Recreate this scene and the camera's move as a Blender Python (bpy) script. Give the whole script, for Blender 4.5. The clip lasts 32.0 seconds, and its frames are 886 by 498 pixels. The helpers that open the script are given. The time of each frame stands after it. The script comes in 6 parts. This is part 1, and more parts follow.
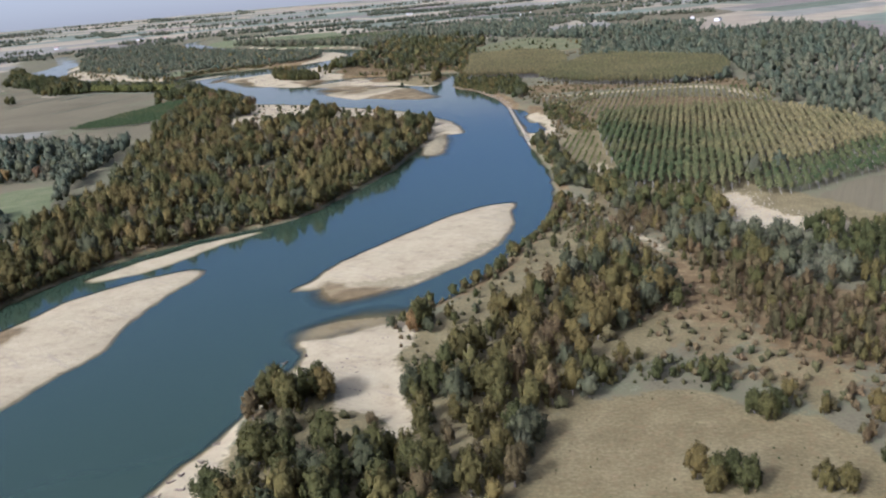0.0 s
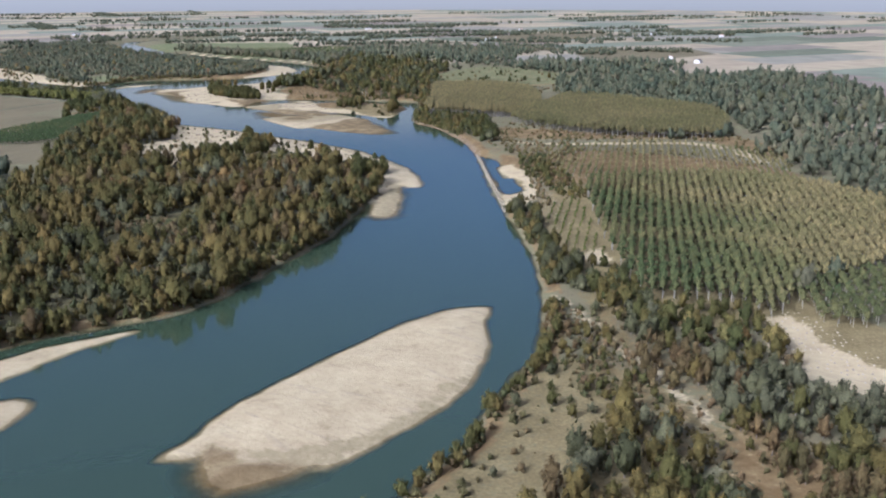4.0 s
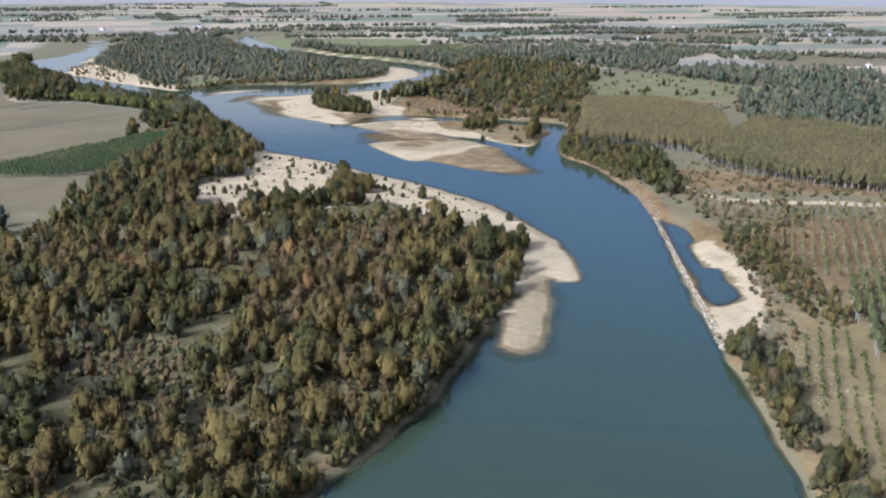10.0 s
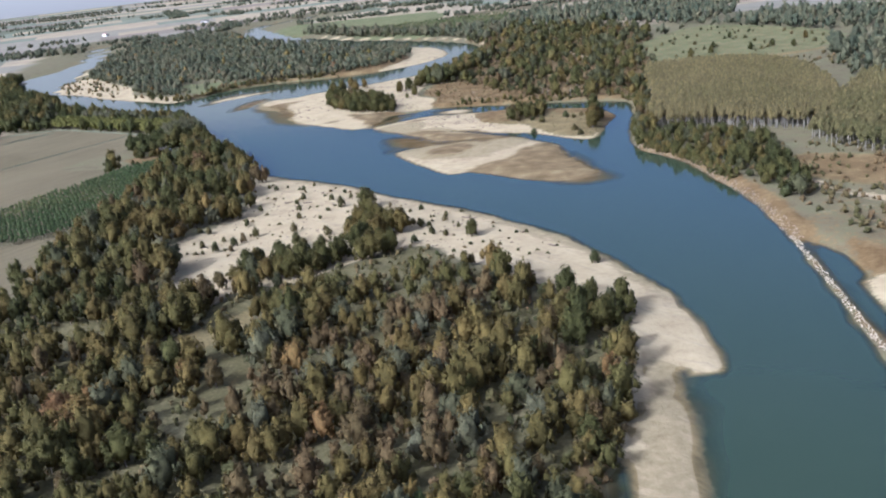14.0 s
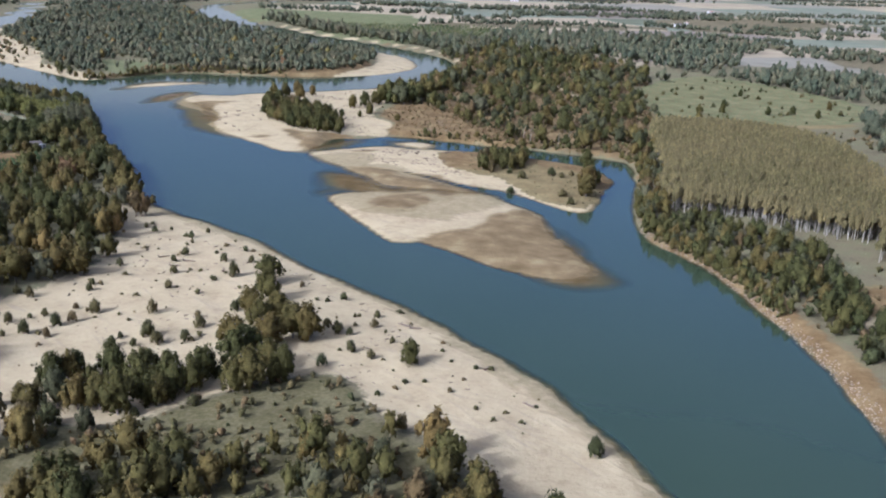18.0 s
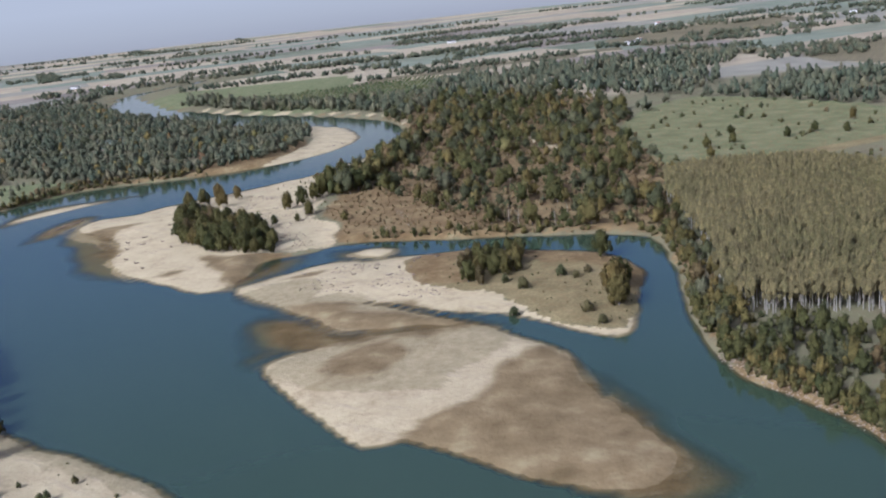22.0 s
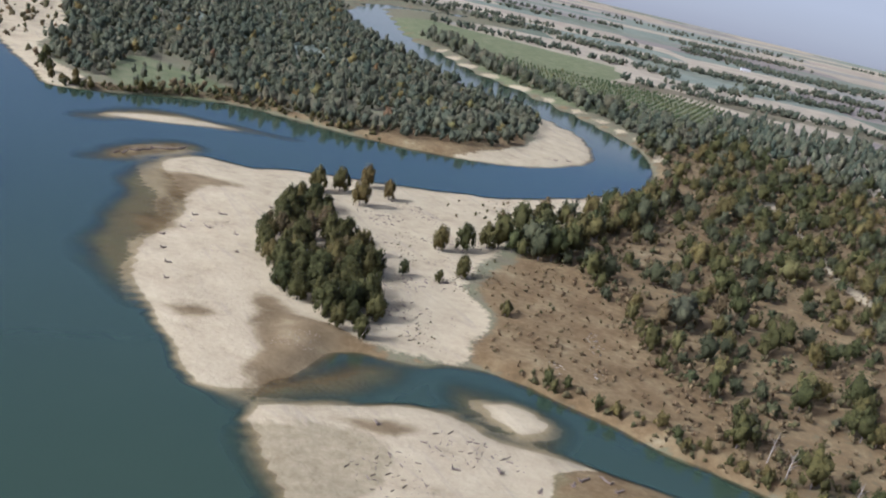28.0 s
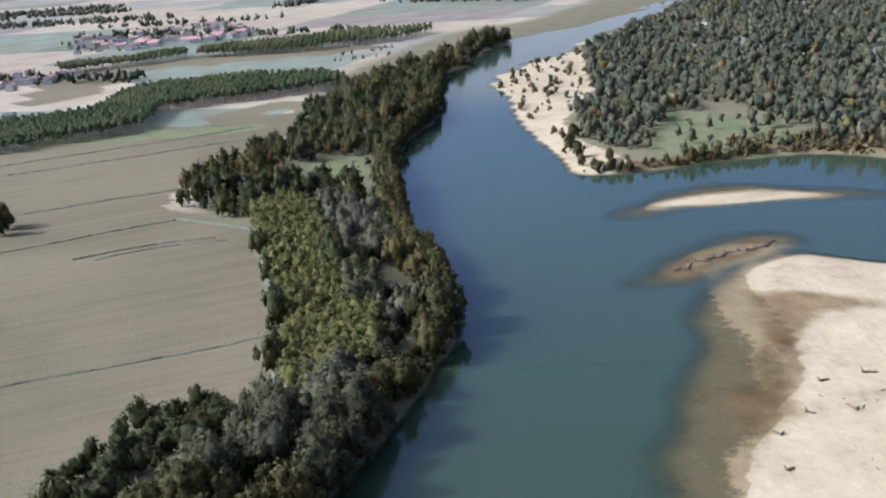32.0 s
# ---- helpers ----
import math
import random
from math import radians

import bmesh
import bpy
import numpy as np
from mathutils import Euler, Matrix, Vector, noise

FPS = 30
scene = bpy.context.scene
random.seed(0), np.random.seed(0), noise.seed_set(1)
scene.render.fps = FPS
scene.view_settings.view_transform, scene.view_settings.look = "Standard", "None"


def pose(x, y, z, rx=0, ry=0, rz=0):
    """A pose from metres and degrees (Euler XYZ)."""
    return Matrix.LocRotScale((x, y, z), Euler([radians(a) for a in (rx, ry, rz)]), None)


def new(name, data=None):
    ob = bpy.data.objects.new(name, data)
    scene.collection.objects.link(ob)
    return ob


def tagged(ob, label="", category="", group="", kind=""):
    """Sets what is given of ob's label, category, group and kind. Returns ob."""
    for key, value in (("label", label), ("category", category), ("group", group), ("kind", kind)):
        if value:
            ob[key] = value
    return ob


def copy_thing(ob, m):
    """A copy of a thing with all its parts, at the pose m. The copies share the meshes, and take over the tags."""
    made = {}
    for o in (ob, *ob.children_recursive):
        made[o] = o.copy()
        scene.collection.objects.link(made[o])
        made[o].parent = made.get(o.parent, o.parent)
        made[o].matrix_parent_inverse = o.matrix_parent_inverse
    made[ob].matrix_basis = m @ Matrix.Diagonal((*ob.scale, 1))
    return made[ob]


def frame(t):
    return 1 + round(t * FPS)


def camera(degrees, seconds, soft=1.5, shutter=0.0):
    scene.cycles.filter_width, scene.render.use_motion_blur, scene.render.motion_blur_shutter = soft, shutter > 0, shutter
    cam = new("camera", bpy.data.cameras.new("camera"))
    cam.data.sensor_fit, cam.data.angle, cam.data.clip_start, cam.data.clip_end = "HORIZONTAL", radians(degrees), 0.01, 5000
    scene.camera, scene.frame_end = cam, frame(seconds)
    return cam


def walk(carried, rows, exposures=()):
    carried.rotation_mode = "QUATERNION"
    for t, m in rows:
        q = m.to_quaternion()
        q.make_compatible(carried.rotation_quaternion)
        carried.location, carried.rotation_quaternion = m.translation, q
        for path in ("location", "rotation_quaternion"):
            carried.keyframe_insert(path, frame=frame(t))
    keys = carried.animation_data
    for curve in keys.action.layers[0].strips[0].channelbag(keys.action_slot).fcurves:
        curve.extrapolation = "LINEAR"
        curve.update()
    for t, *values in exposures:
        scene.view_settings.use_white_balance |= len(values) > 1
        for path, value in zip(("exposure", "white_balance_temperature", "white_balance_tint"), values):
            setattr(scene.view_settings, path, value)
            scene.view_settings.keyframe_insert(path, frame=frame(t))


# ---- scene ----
cam = camera(49.5, 32.0, soft=2.0)
# seconds, x, y, z in metres, yaw, pitch, roll in degrees
ROWS = [
    (0, 0.19, 0.93, 119.92, -1.27, -16.44, 4.47),
    (0.5, -0.43, 18.09, 120.02, -2.05, -16.52, 3.44),
    (1, -0.99, 35.15, 120.04, -3.07, -15.64, 4.48),
    (1.5, -1.01, 51.99, 120.17, -3.06, -15.45, 1.96),
    (2, -1.14, 68.61, 120.85, -3.21, -15.56, -1.14),
    (2.5, -0.78, 85.37, 120.82, -4.27, -16.19, 3.24),
    (3, -0.02, 101.97, 120.61, -4.74, -15.54, 4.40),
    (3.5, 0.44, 118.82, 120.52, -4.63, -15.39, 1.03),
    (5.5, 0.06, 187.34, 120.00, -1.37, -16.68, 1.02),
    (6, -0.03, 204.27, 119.82, -1.16, -16.56, 2.57),
    (6.5, -0.26, 221.24, 119.17, -1.08, -16.58, 2.48),
    (7, -0.72, 238.08, 118.77, -0.68, -16.62, 0.17),
    (7.5, -0.87, 255.26, 118.58, -0.09, -16.16, -0.32),
    (8, -1.34, 271.91, 118.45, 0.69, -15.77, -1.49),
    (8.5, -1.71, 288.50, 118.21, 1.05, -15.54, 0.37),
    (9, -2.55, 305.04, 118.27, 1.52, -15.55, 0.59),
    (9.5, -3.87, 322.09, 118.21, 2.68, -15.53, 0.90),
    (10, -5.05, 338.45, 118.42, 4.46, -16.07, -0.15),
    (10.5, -6.66, 354.78, 118.64, 5.31, -16.11, -0.60),
    (11, -8.11, 370.58, 118.92, 6.02, -16.13, 1.13),
    (11.5, -9.86, 386.47, 118.84, 7.18, -16.25, 1.49),
    (12, -11.95, 402.50, 118.91, 8.19, -16.46, 1.49),
    (12.5, -14.24, 418.53, 118.68, 8.62, -16.69, 1.10),
    (13, -16.76, 435.12, 118.64, 7.56, -16.90, 2.50),
    (13.5, -19.07, 451.47, 118.28, 6.67, -17.48, 5.04),
    (15.5, -26.78, 516.44, 113.72, 1.75, -18.54, 4.81),
    (16, -27.76, 533.60, 113.18, 0.85, -18.52, 3.69),
    (16.5, -28.36, 550.62, 112.26, 0.34, -18.50, 2.57),
    (17, -29.30, 567.71, 111.43, 0.65, -17.93, 1.41),
    (17.5, -30.24, 585.07, 110.86, 2.74, -17.43, -1.76),
    (18, -31.85, 602.21, 110.64, 4.49, -17.70, -2.38),
    (18.5, -33.31, 618.62, 110.21, 5.58, -17.74, -1.22),
    (19, -35.28, 635.22, 109.71, 6.49, -17.76, -0.57),
    (19.5, -37.39, 651.88, 109.13, 6.25, -18.01, 2.02),
    (20, -39.12, 668.35, 108.79, 5.09, -17.56, 6.40),
    (20.5, -40.12, 685.01, 108.77, 3.67, -16.60, 6.68),
    (21, -41.15, 701.64, 108.83, 2.00, -15.56, 6.18),
    (21.5, -41.94, 718.36, 108.67, 0.71, -15.30, 5.83),
    (22, -42.42, 734.77, 109.03, 0.10, -15.31, 5.88),
    (22.5, -42.89, 751.19, 109.26, 0.39, -15.19, 2.06),
    (23, -43.47, 767.65, 109.59, 0.44, -15.27, -0.54),
    (23.5, -44.11, 784.18, 109.64, 0.71, -15.41, -1.25),
    (24, -45.04, 800.26, 109.63, 2.35, -16.00, -2.49),
    (24.5, -46.28, 816.11, 109.84, 3.68, -16.24, -2.63),
    (25, -47.67, 831.67, 109.38, 4.75, -16.75, -0.61),
    (25.5, -49.23, 847.39, 109.23, 5.09, -16.76, 2.26),
    (27.5, -56.42, 911.19, 107.68, 12.05, -17.39, -9.06),
    (28, -60.26, 926.59, 106.74, 17.78, -18.22, -12.49),
    (28.5, -65.87, 941.40, 105.56, 23.32, -19.98, -16.93),
    (29, -73.03, 955.37, 104.03, 29.33, -21.92, -18.88),
    (29.5, -81.18, 968.94, 102.22, 36.44, -23.65, -17.39),
    (30, -90.15, 981.75, 100.00, 42.32, -24.29, -15.87),
    (30.5, -100.72, 994.50, 98.11, 46.10, -22.93, -9.95),
    (31, -112.34, 1006.84, 97.46, 46.71, -20.64, -0.47),
    (31.5, -124.67, 1018.77, 96.41, 46.21, -19.03, 5.08),
    (32, -136.72, 1030.45, 95.61, 45.56, -18.86, 4.99),
]
walk(cam, [(t, pose(x, y, z, 90 + pitch, roll, yaw)) for t, x, y, z, yaw, pitch, roll in ROWS],
     exposures=[(t, e + 0.08, 4360, 17.5) for t, e in ((0.0, 0.6), (5.0, 0.64), (10.0, 0.78), (14.0, 0.78), (18.0, 0.66), (21.0, 0.48), (25.0, 0.44), (28.0, 0.48), (30.0, 0.66), (32.0, 0.82))])

# ---- light ----
SUN_DIR = Vector((0.70, 0.71, 0.0)).normalized() * math.cos(radians(34)) + Vector((0, 0, -math.sin(radians(34))))
sun = new("sun", bpy.data.lights.new("sun", "SUN"))
sun.data.energy, sun.data.angle, sun.data.color = 2.8, radians(0.8), (1.0, 0.93, 0.83)
sun.rotation_mode = "QUATERNION"
sun.rotation_quaternion = SUN_DIR.to_track_quat("-Z", "Y")

world = bpy.data.worlds.new("sky")
scene.world = world
world.use_nodes = True
wn = world.node_tree
sky = wn.nodes.new("ShaderNodeTexSky")
sky.sky_type, sky.sun_disc = "NISHITA", False
sky.sun_elevation, sky.sun_rotation = radians(34), math.atan2(-SUN_DIR.x, -SUN_DIR.y)
sky.air_density, sky.dust_density, sky.ozone_density = 0.6, 10.0, 0.3
wn.nodes["Background"].inputs["Strength"].default_value = 0.15
wn.links.new(sky.outputs["Color"], wn.nodes["Background"].inputs["Color"])

# ---- material helpers ----


class Nodes:
    """A material's node tree with short calls."""

    def __init__(self, name):
        self.mat = bpy.data.materials.new(name)
        self.mat.use_nodes = True
        self.tree = self.mat.node_tree
        self.bsdf = self.tree.nodes["Principled BSDF"]

    def add(self, kind, values=None, **props):
        n = self.tree.nodes.new("ShaderNode" + kind)
        for k, v in props.items():
            setattr(n, k, v)
        for k, v in (values or {}).items():
            self.put(v, n.inputs[k])
        return n

    def put(self, v, socket):
        if isinstance(v, bpy.types.NodeSocket):
            self.tree.links.new(v, socket)
        elif isinstance(v, (tuple, list)) and len(v) == 3 and socket.type == "RGBA":
            socket.default_value = (*v, 1)
        else:
            socket.default_value = v

    def noise(self, scale, detail=4, rough=0.55, vector=None, distort=0.0):
        n = self.add("TexNoise", {"Scale": scale, "Detail": detail, "Roughness": rough, "Distortion": distort})
        self.put(vector or self.position(), n.inputs["Vector"])
        return n.outputs["Fac"]

    def position(self):
        return self.add("NewGeometry").outputs["Position"]

    def attr(self, name, out="Fac"):
        return self.add("Attribute", attribute_name=name).outputs[out]

    def ramp(self, fac, stops):
        n = self.add("ValToRGB")
        el = n.color_ramp.elements
        while len(el) < len(stops):
            el.new(0.5)
        for e, (p, c) in zip(el, stops):
            e.position, e.color = p, (*c, 1)
        self.put(fac, n.inputs["Fac"])
        return n.outputs["Color"]

    def mix(self, fac, a, b, blend="MIX"):
        n = self.add("Mix", data_type="RGBA", blend_type=blend)
        for v, k in ((fac, 0), (a, 6), (b, 7)):
            self.put(v, n.inputs[k])
        return n.outputs[2]

    def math(self, op, a, b=0.0, clamp=False):
        n = self.add("Math", operation=op, use_clamp=clamp)
        self.put(a, n.inputs[0]), self.put(b, n.inputs[1])
        return n.outputs[0]

    def smooth(self, v, lo, hi):
        n = self.add("MapRange", interpolation_type="SMOOTHSTEP")
        for k, x in (("Value", v), ("From Min", lo), ("From Max", hi)):
            self.put(x, n.inputs[k])
        return n.outputs["Result"]

    def bump(self, height, strength, distance):
        n = self.add("Bump", {"Height": height, "Strength": strength, "Distance": distance})
        self.put(n.outputs["Normal"], self.bsdf.inputs["Normal"])

    def done(self, color, rough=0.8, spec=0.3):
        self.put(color, self.bsdf.inputs["Base Color"])
        self.put(rough, self.bsdf.inputs["Roughness"])
        self.put(spec, self.bsdf.inputs["Specular IOR Level"])
        return self.mat


def plain(name, c, rough=0.8, vary=0.25, scale=1.5, metal=0.0):
    """A worn surface of one colour: grain and stains at two scales."""
    n = Nodes(name)
    f = n.math("ADD", n.math("MULTIPLY", n.noise(scale), 0.6), n.math("MULTIPLY", n.noise(scale * 8), 0.4))
    a, b = [tuple(v * k for v in c) for k in (1 - vary, 1 + vary)]
    n.bsdf.inputs["Metallic"].default_value = metal
    n.bump(f, 0.3, 0.05)
    return n.done(n.ramp(f, [(0.3, a), (0.7, b)]), rough)


# ---- the plan: outlines of water, bars and ground cover, in metres ----
EAST_BANK = [(-260, -300), (-150, 40), (-110, 140), (-78, 213), (-60, 255), (-52, 282), (-47, 296), (-53, 311), (-40, 311),
             (-16, 325), (0, 341), (9, 352), (21, 371), (29, 393), (38, 410), (50, 433), (58, 473), (62, 502), (65, 530),
             (66, 566), (65, 607), (64, 641), (63, 677), (63, 709), (64, 760), (65, 806), (62, 862), (55, 900), (44, 945),
             (29, 972), (25, 991), (26, 1025), (30, 1055), (34, 1085), (35, 1112), (28, 1128), (13, 1135), (-19, 1144)]
NORTH_BANK = [(-58, 1153), (-87, 1161), (-104, 1161), (-113, 1153), (-122, 1149), (-130, 1147), (-136, 1139), (-138, 1126), (-141, 1113), (-147, 1106), (-153, 1105),
              (-163, 1113), (-178, 1127), (-195, 1143), (-208, 1163), (-214, 1185), (-222, 1212), (-240, 1233), (-257, 1250), (-252, 1270),
              (-232, 1276), (-217, 1293), (-190, 1308), (-165, 1326), (-145, 1341), (-126, 1364), (-104, 1404), (-86, 1448),
              (-85, 1500), (-90, 1534), (-105, 1580), (-155, 1645), (-213, 1698), (-279, 1754), (-331, 1822), (-374, 1872),
              (-412, 1943), (-470, 2060), (-500, 2140), (-470, 2230), (-430, 2320)]
MIDDLE_BANK = [(-445, 2330), (-500, 2235), (-530, 2140), (-505, 2040), (-492, 1970), (-468, 1918), (-394, 1810), (-332, 1745), (-254, 1652), (-187, 1609),
               (-144, 1568), (-124, 1503), (-128, 1465), (-150, 1425), (-173, 1405), (-225, 1386), (-276, 1381), (-306, 1371),
               (-335, 1333), (-353, 1314), (-363, 1312), (-383, 1328), (-426, 1359), (-454, 1381), (-476, 1402), (-510, 1432),
               (-531, 1444), (-554, 1477), (-571, 1529), (-569, 1567), (-590, 1600), (-606, 1640), (-615, 1699), (-642, 1810), (-700, 1950), (-760, 2100)]
WEST_BANK = [(-795, 2090), (-725, 1930), (-672, 1780), (-660, 1695), (-672, 1640), (-660, 1606), (-630, 1540), (-584, 1458), (-540, 1413), (-491, 1359),
             (-470, 1322), (-435, 1282), (-406, 1259), (-362, 1223), (-338, 1212), (-316, 1196), (-293, 1175), (-279, 1150),
             (-268, 1126), (-258, 1104), (-246, 1086), (-232, 1060), (-217, 1040), (-200, 1012), (-180, 983), (-153, 964),
             (-125, 943), (-109, 925), (-82, 901), (-58, 880), (-37, 856), (-21, 838), (-8, 814), (4, 789), (15, 761)]
ISLAND_BANK = [(20, 725), (20, 706), (14, 705), (7, 716), (1, 717), (-4, 690), (-11, 662), (-19, 630), (-27, 592), (-37, 568), (-50, 540),
               (-61, 512), (-71, 493), (-87, 477), (-108, 466), (-130, 452), (-152, 430), (-170, 403), (-186, 368), (-205, 320),
               (-240, 230), (-300, 60), (-430, -300)]
BARS = {
    "long_bar": [(-60, 366), (-54, 380), (-45, 399), (-34, 415), (-20, 434), (-6, 452), (6, 465), (18, 476), (27, 482), (38, 482), (36, 470), (34, 454),
                 (33, 438), (28, 421), (20, 403), (12, 390), (-1, 375), (-17, 361), (-35, 365), (-46, 370)],
    "west_bar": [(-106, 406), (-125, 402), (-150, 382), (-170, 344), (-178, 310), (-165, 265), (-148, 240), (-140, 274), (-129, 302), (-122, 318), (-120, 351), (-113, 376)],
    "strip_bar": [(-156, 402), (-142, 424), (-128, 440), (-106, 458), (-90, 465), (-104, 449), (-124, 420), (-141, 406)],
    "point_shoal": [(2, 716), (7, 714), (7, 664), (3, 633), (-2, 631), (-8, 636), (-7, 673), (-1, 695)],
    "shoal": [(-111, 1016), (-102, 1025), (-82, 1032), (-61, 1036), (-40, 1035), (-31, 1022), (-17, 1005), (-14, 981), (-6, 956),
              (0, 932), (-14, 922), (-32, 930), (-46, 941), (-64, 957), (-74, 954), (-88, 974), (-102, 997)],
    "islet": [(-137, 1097), (-137, 1105), (-113, 1124), (-99, 1131), (-86, 1126), (-68, 1128), (-40, 1128), (-21, 1120), (6, 1108),
              (16, 1092), (19, 1074), (14, 1053), (4, 1015), (-11, 1021), (-22, 1035), (-34, 1044), (-51, 1052), (-76, 1069), (-91, 1077), (-115, 1088)],
    "lower_flat": [(-42, 1034), (-55, 1040), (-75, 1040), (-90, 1044), (-100, 1058), (-112, 1071), (-131, 1093), (-110, 1091), (-91, 1077), (-78, 1066), (-64, 1055), (-52, 1044)],
    "channel_bar": [(-95, 1142), (-88, 1147), (-76, 1143), (-80, 1133), (-88, 1136)],
    "mid_bar": [(-313, 1288), (-306, 1306), (-296, 1318), (-286, 1324), (-270, 1328), (-282, 1315), (-299, 1299)],
    "log_bar": [(-274, 1246), (-274, 1262), (-269, 1273), (-265, 1272), (-267, 1258), (-270, 1247)],
    "flap_bar": [(-47, 372), (-47, 358), (-42, 349), (-34, 352), (-23, 361)],
}
POINT_WOOD = [(-190, 345), (-165, 404), (-128, 446), (-88, 472), (-52, 534), (-21, 619), (-5, 690), (-1, 752), (-21, 764), (-44, 795), (-56, 800), (-69, 790), (-93, 786),
              (-116, 776), (-124, 756), (-138, 735), (-160, 745), (-168, 800), (-190, 842), (-225, 800), (-222, 700), (-205, 600), (-216, 500), (-232, 400), (-230, 300)]
CLEAR = {
    "track": [(56, 270), (54, 284), (64, 297), (76, 314), (75, 296), (72, 280), (61, 268)],
    "upper": [(80, 333), (93, 349), (96, 325), (93, 301), (96, 282), (84, 268), (75, 266), (80, 304)],
    "sandy": [(85, 264), (98, 258), (111, 249), (108, 236), (93, 225), (90, 243)],
}
SILVER_WOOD = [(97, 418), (125, 403), (140, 370), (143, 330), (136, 307), (124, 316), (114, 352), (95, 378)]
BROWN_WOOD = [(93, 376), (112, 350), (122, 318), (136, 304), (160, 296), (200, 290), (190, 258), (125, 248), (102, 266), (97, 290), (97, 330)]
PLANTED = [(99, 500), (101, 545), (105, 600), (112, 650), (118, 690), (150, 704), (191, 702), (231, 690), (262, 640), (268, 557), (208, 512), (162, 486), (141, 457), (125, 478), (102, 478)]
MIDWOOD = [(-112, 1270), (-94, 1349), (-82, 1519), (-110, 1600), (-60, 1700), (60, 1640), (85, 1450), (66, 1400), (68, 1248), (58, 1190), (44, 1116), (31, 1132), (4, 1144), (-28, 1156), (-36, 1170), (-60, 1205), (-90, 1262)]
POND = [(67, 811), (77, 792), (78, 769), (74, 765), (75, 730), (82, 730), (80, 715), (83, 698), (79, 687), (70, 680), (67, 686), (66, 701), (67.5, 712), (66, 733), (66, 756), (66.5, 791)]
CREEK_FIELD = [(-243, 523), (-262, 560), (-279, 604), (-252, 618), (-237, 596), (-230, 560), (-231, 530)]
CREEK = [(-240, 470), (-222, 520), (-212, 560), (-222, 600), (-228, 596), (-222, 560), (-232, 525), (-250, 475)]
SAND = {
    "point": [(-206, 1014), (-180, 985), (-125, 946), (-58, 883), (-8, 817), (18, 761), (24, 720), (14, 700), (0, 712), (-1, 752), (-21, 766), (-44, 797),
              (-60, 812), (-74, 829), (-91, 821), (-116, 798), (-142, 785), (-150, 746), (-162, 752), (-168, 800), (-190, 842), (-172, 892), (-176, 936)],
    "north": [(-104, 1158), (-108, 1172), (-104, 1188), (-118, 1211), (-122, 1240), (-119, 1278), (-118, 1309), (-98, 1336), (-92, 1382), (-76, 1444),
              (-100, 1420), (-150, 1350), (-230, 1295), (-270, 1265), (-262, 1240), (-222, 1195), (-205, 1150), (-150, 1096), (-142, 1112), (-150, 1150), (-125, 1152)],
    "beach": [(-90, 190), (-70, 255), (-60, 300), (-58, 318), (-20, 330), (-9, 318), (-12, 303), (-17, 282), (-14, 254), (-12, 232), (-16, 226), (-21, 244), (-27, 247), (-35, 250), (-36, 272), (-46, 283), (-53, 266), (-60, 252), (-61, 231), (-60, 212), (-80, 170)],
    "bend": [(-190, 1612), (-144, 1573), (-118, 1503), (-124, 1462), (-148, 1420), (-182, 1396), (-160, 1470), (-165, 1530)],
    "upper": [(-526, 1440), (-552, 1476), (-575, 1529), (-573, 1567), (-545, 1560), (-500, 1500), (-440, 1425), (-424, 1382), (-382, 1345), (-350, 1330), (-361, 1308), (-430, 1355), (-480, 1400)],
    "far_bank": [(-330, 1825), (-280, 1757), (-210, 1701), (-150, 1652), (-100, 1590), (-88, 1540), (-84, 1545), (-96, 1600), (-150, 1662), (-210, 1712), (-275, 1768), (-325, 1835)],
    "clearing": [(131, 446), (148, 460), (148, 428), (158, 408), (185, 386), (250, 360), (250, 352), (181, 377), (147, 390), (127, 404)],
    "track_head": [(62, 494), (70, 484), (76, 446), (82, 422), (87, 400), (90, 374), (87, 374), (84, 398), (79, 420), (73, 444), (67, 481)],
    "rows_floor": [(88, 548), (96, 556), (98, 536), (88, 530)],
    "quarry_road": [(84, 905), (107, 856), (167, 850), (240, 840), (262, 763), (254, 760), (232, 832), (167, 842), (104, 848), (78, 905)],
    "trail": [(-30, 1560), (-26, 1552), (0, 1446), (16, 1368), (28, 1334), (22, 1332), (10, 1364), (-6, 1440), (-34, 1550)],
    "pond_rim": [(66, 640), (67, 682), (70, 678), (79, 685), (84, 700), (82, 726), (76, 734), (76, 764), (82, 770), (88, 745), (90, 700), (80, 655)],
    "upbank": [(-640, 1800), (-612, 1700), (-606, 1640), (-588, 1600), (-580, 1640), (-590, 1700), (-615, 1800)],
}
GREEN = {
    "meadow": [(72, 1406), (148, 1512), (240, 1380), (205, 1287), (105, 1252), (69, 1258)],
    "bar_field": [(-384, 1411), (-322, 1405), (-305, 1372), (-341, 1336)],
    "far_green": [(-436, 2076), (-211, 2104), (-186, 1903), (-379, 1882)],
    "far_green2": [(-289, 1859), (-74, 1915), (-63, 1713), (-216, 1700)],
    "hut_lawn": [(-264, 1048), (-265, 1051), (-264, 1057), (-262, 1061), (-263, 1069), (-268, 1076), (-276, 1074), (-281, 1068), (-290, 1062), (-288, 1050)],
    "glade": [(-467, 1243), (-473, 1271), (-454, 1281), (-424, 1256), (-428, 1237), (-440, 1235)],
    "creek_field": CREEK_FIELD,
    "strip_green": [(-720, 1240), (-660, 1215), (-560, 1290), (-575, 1305), (-660, 1240), (-712, 1262)],
}
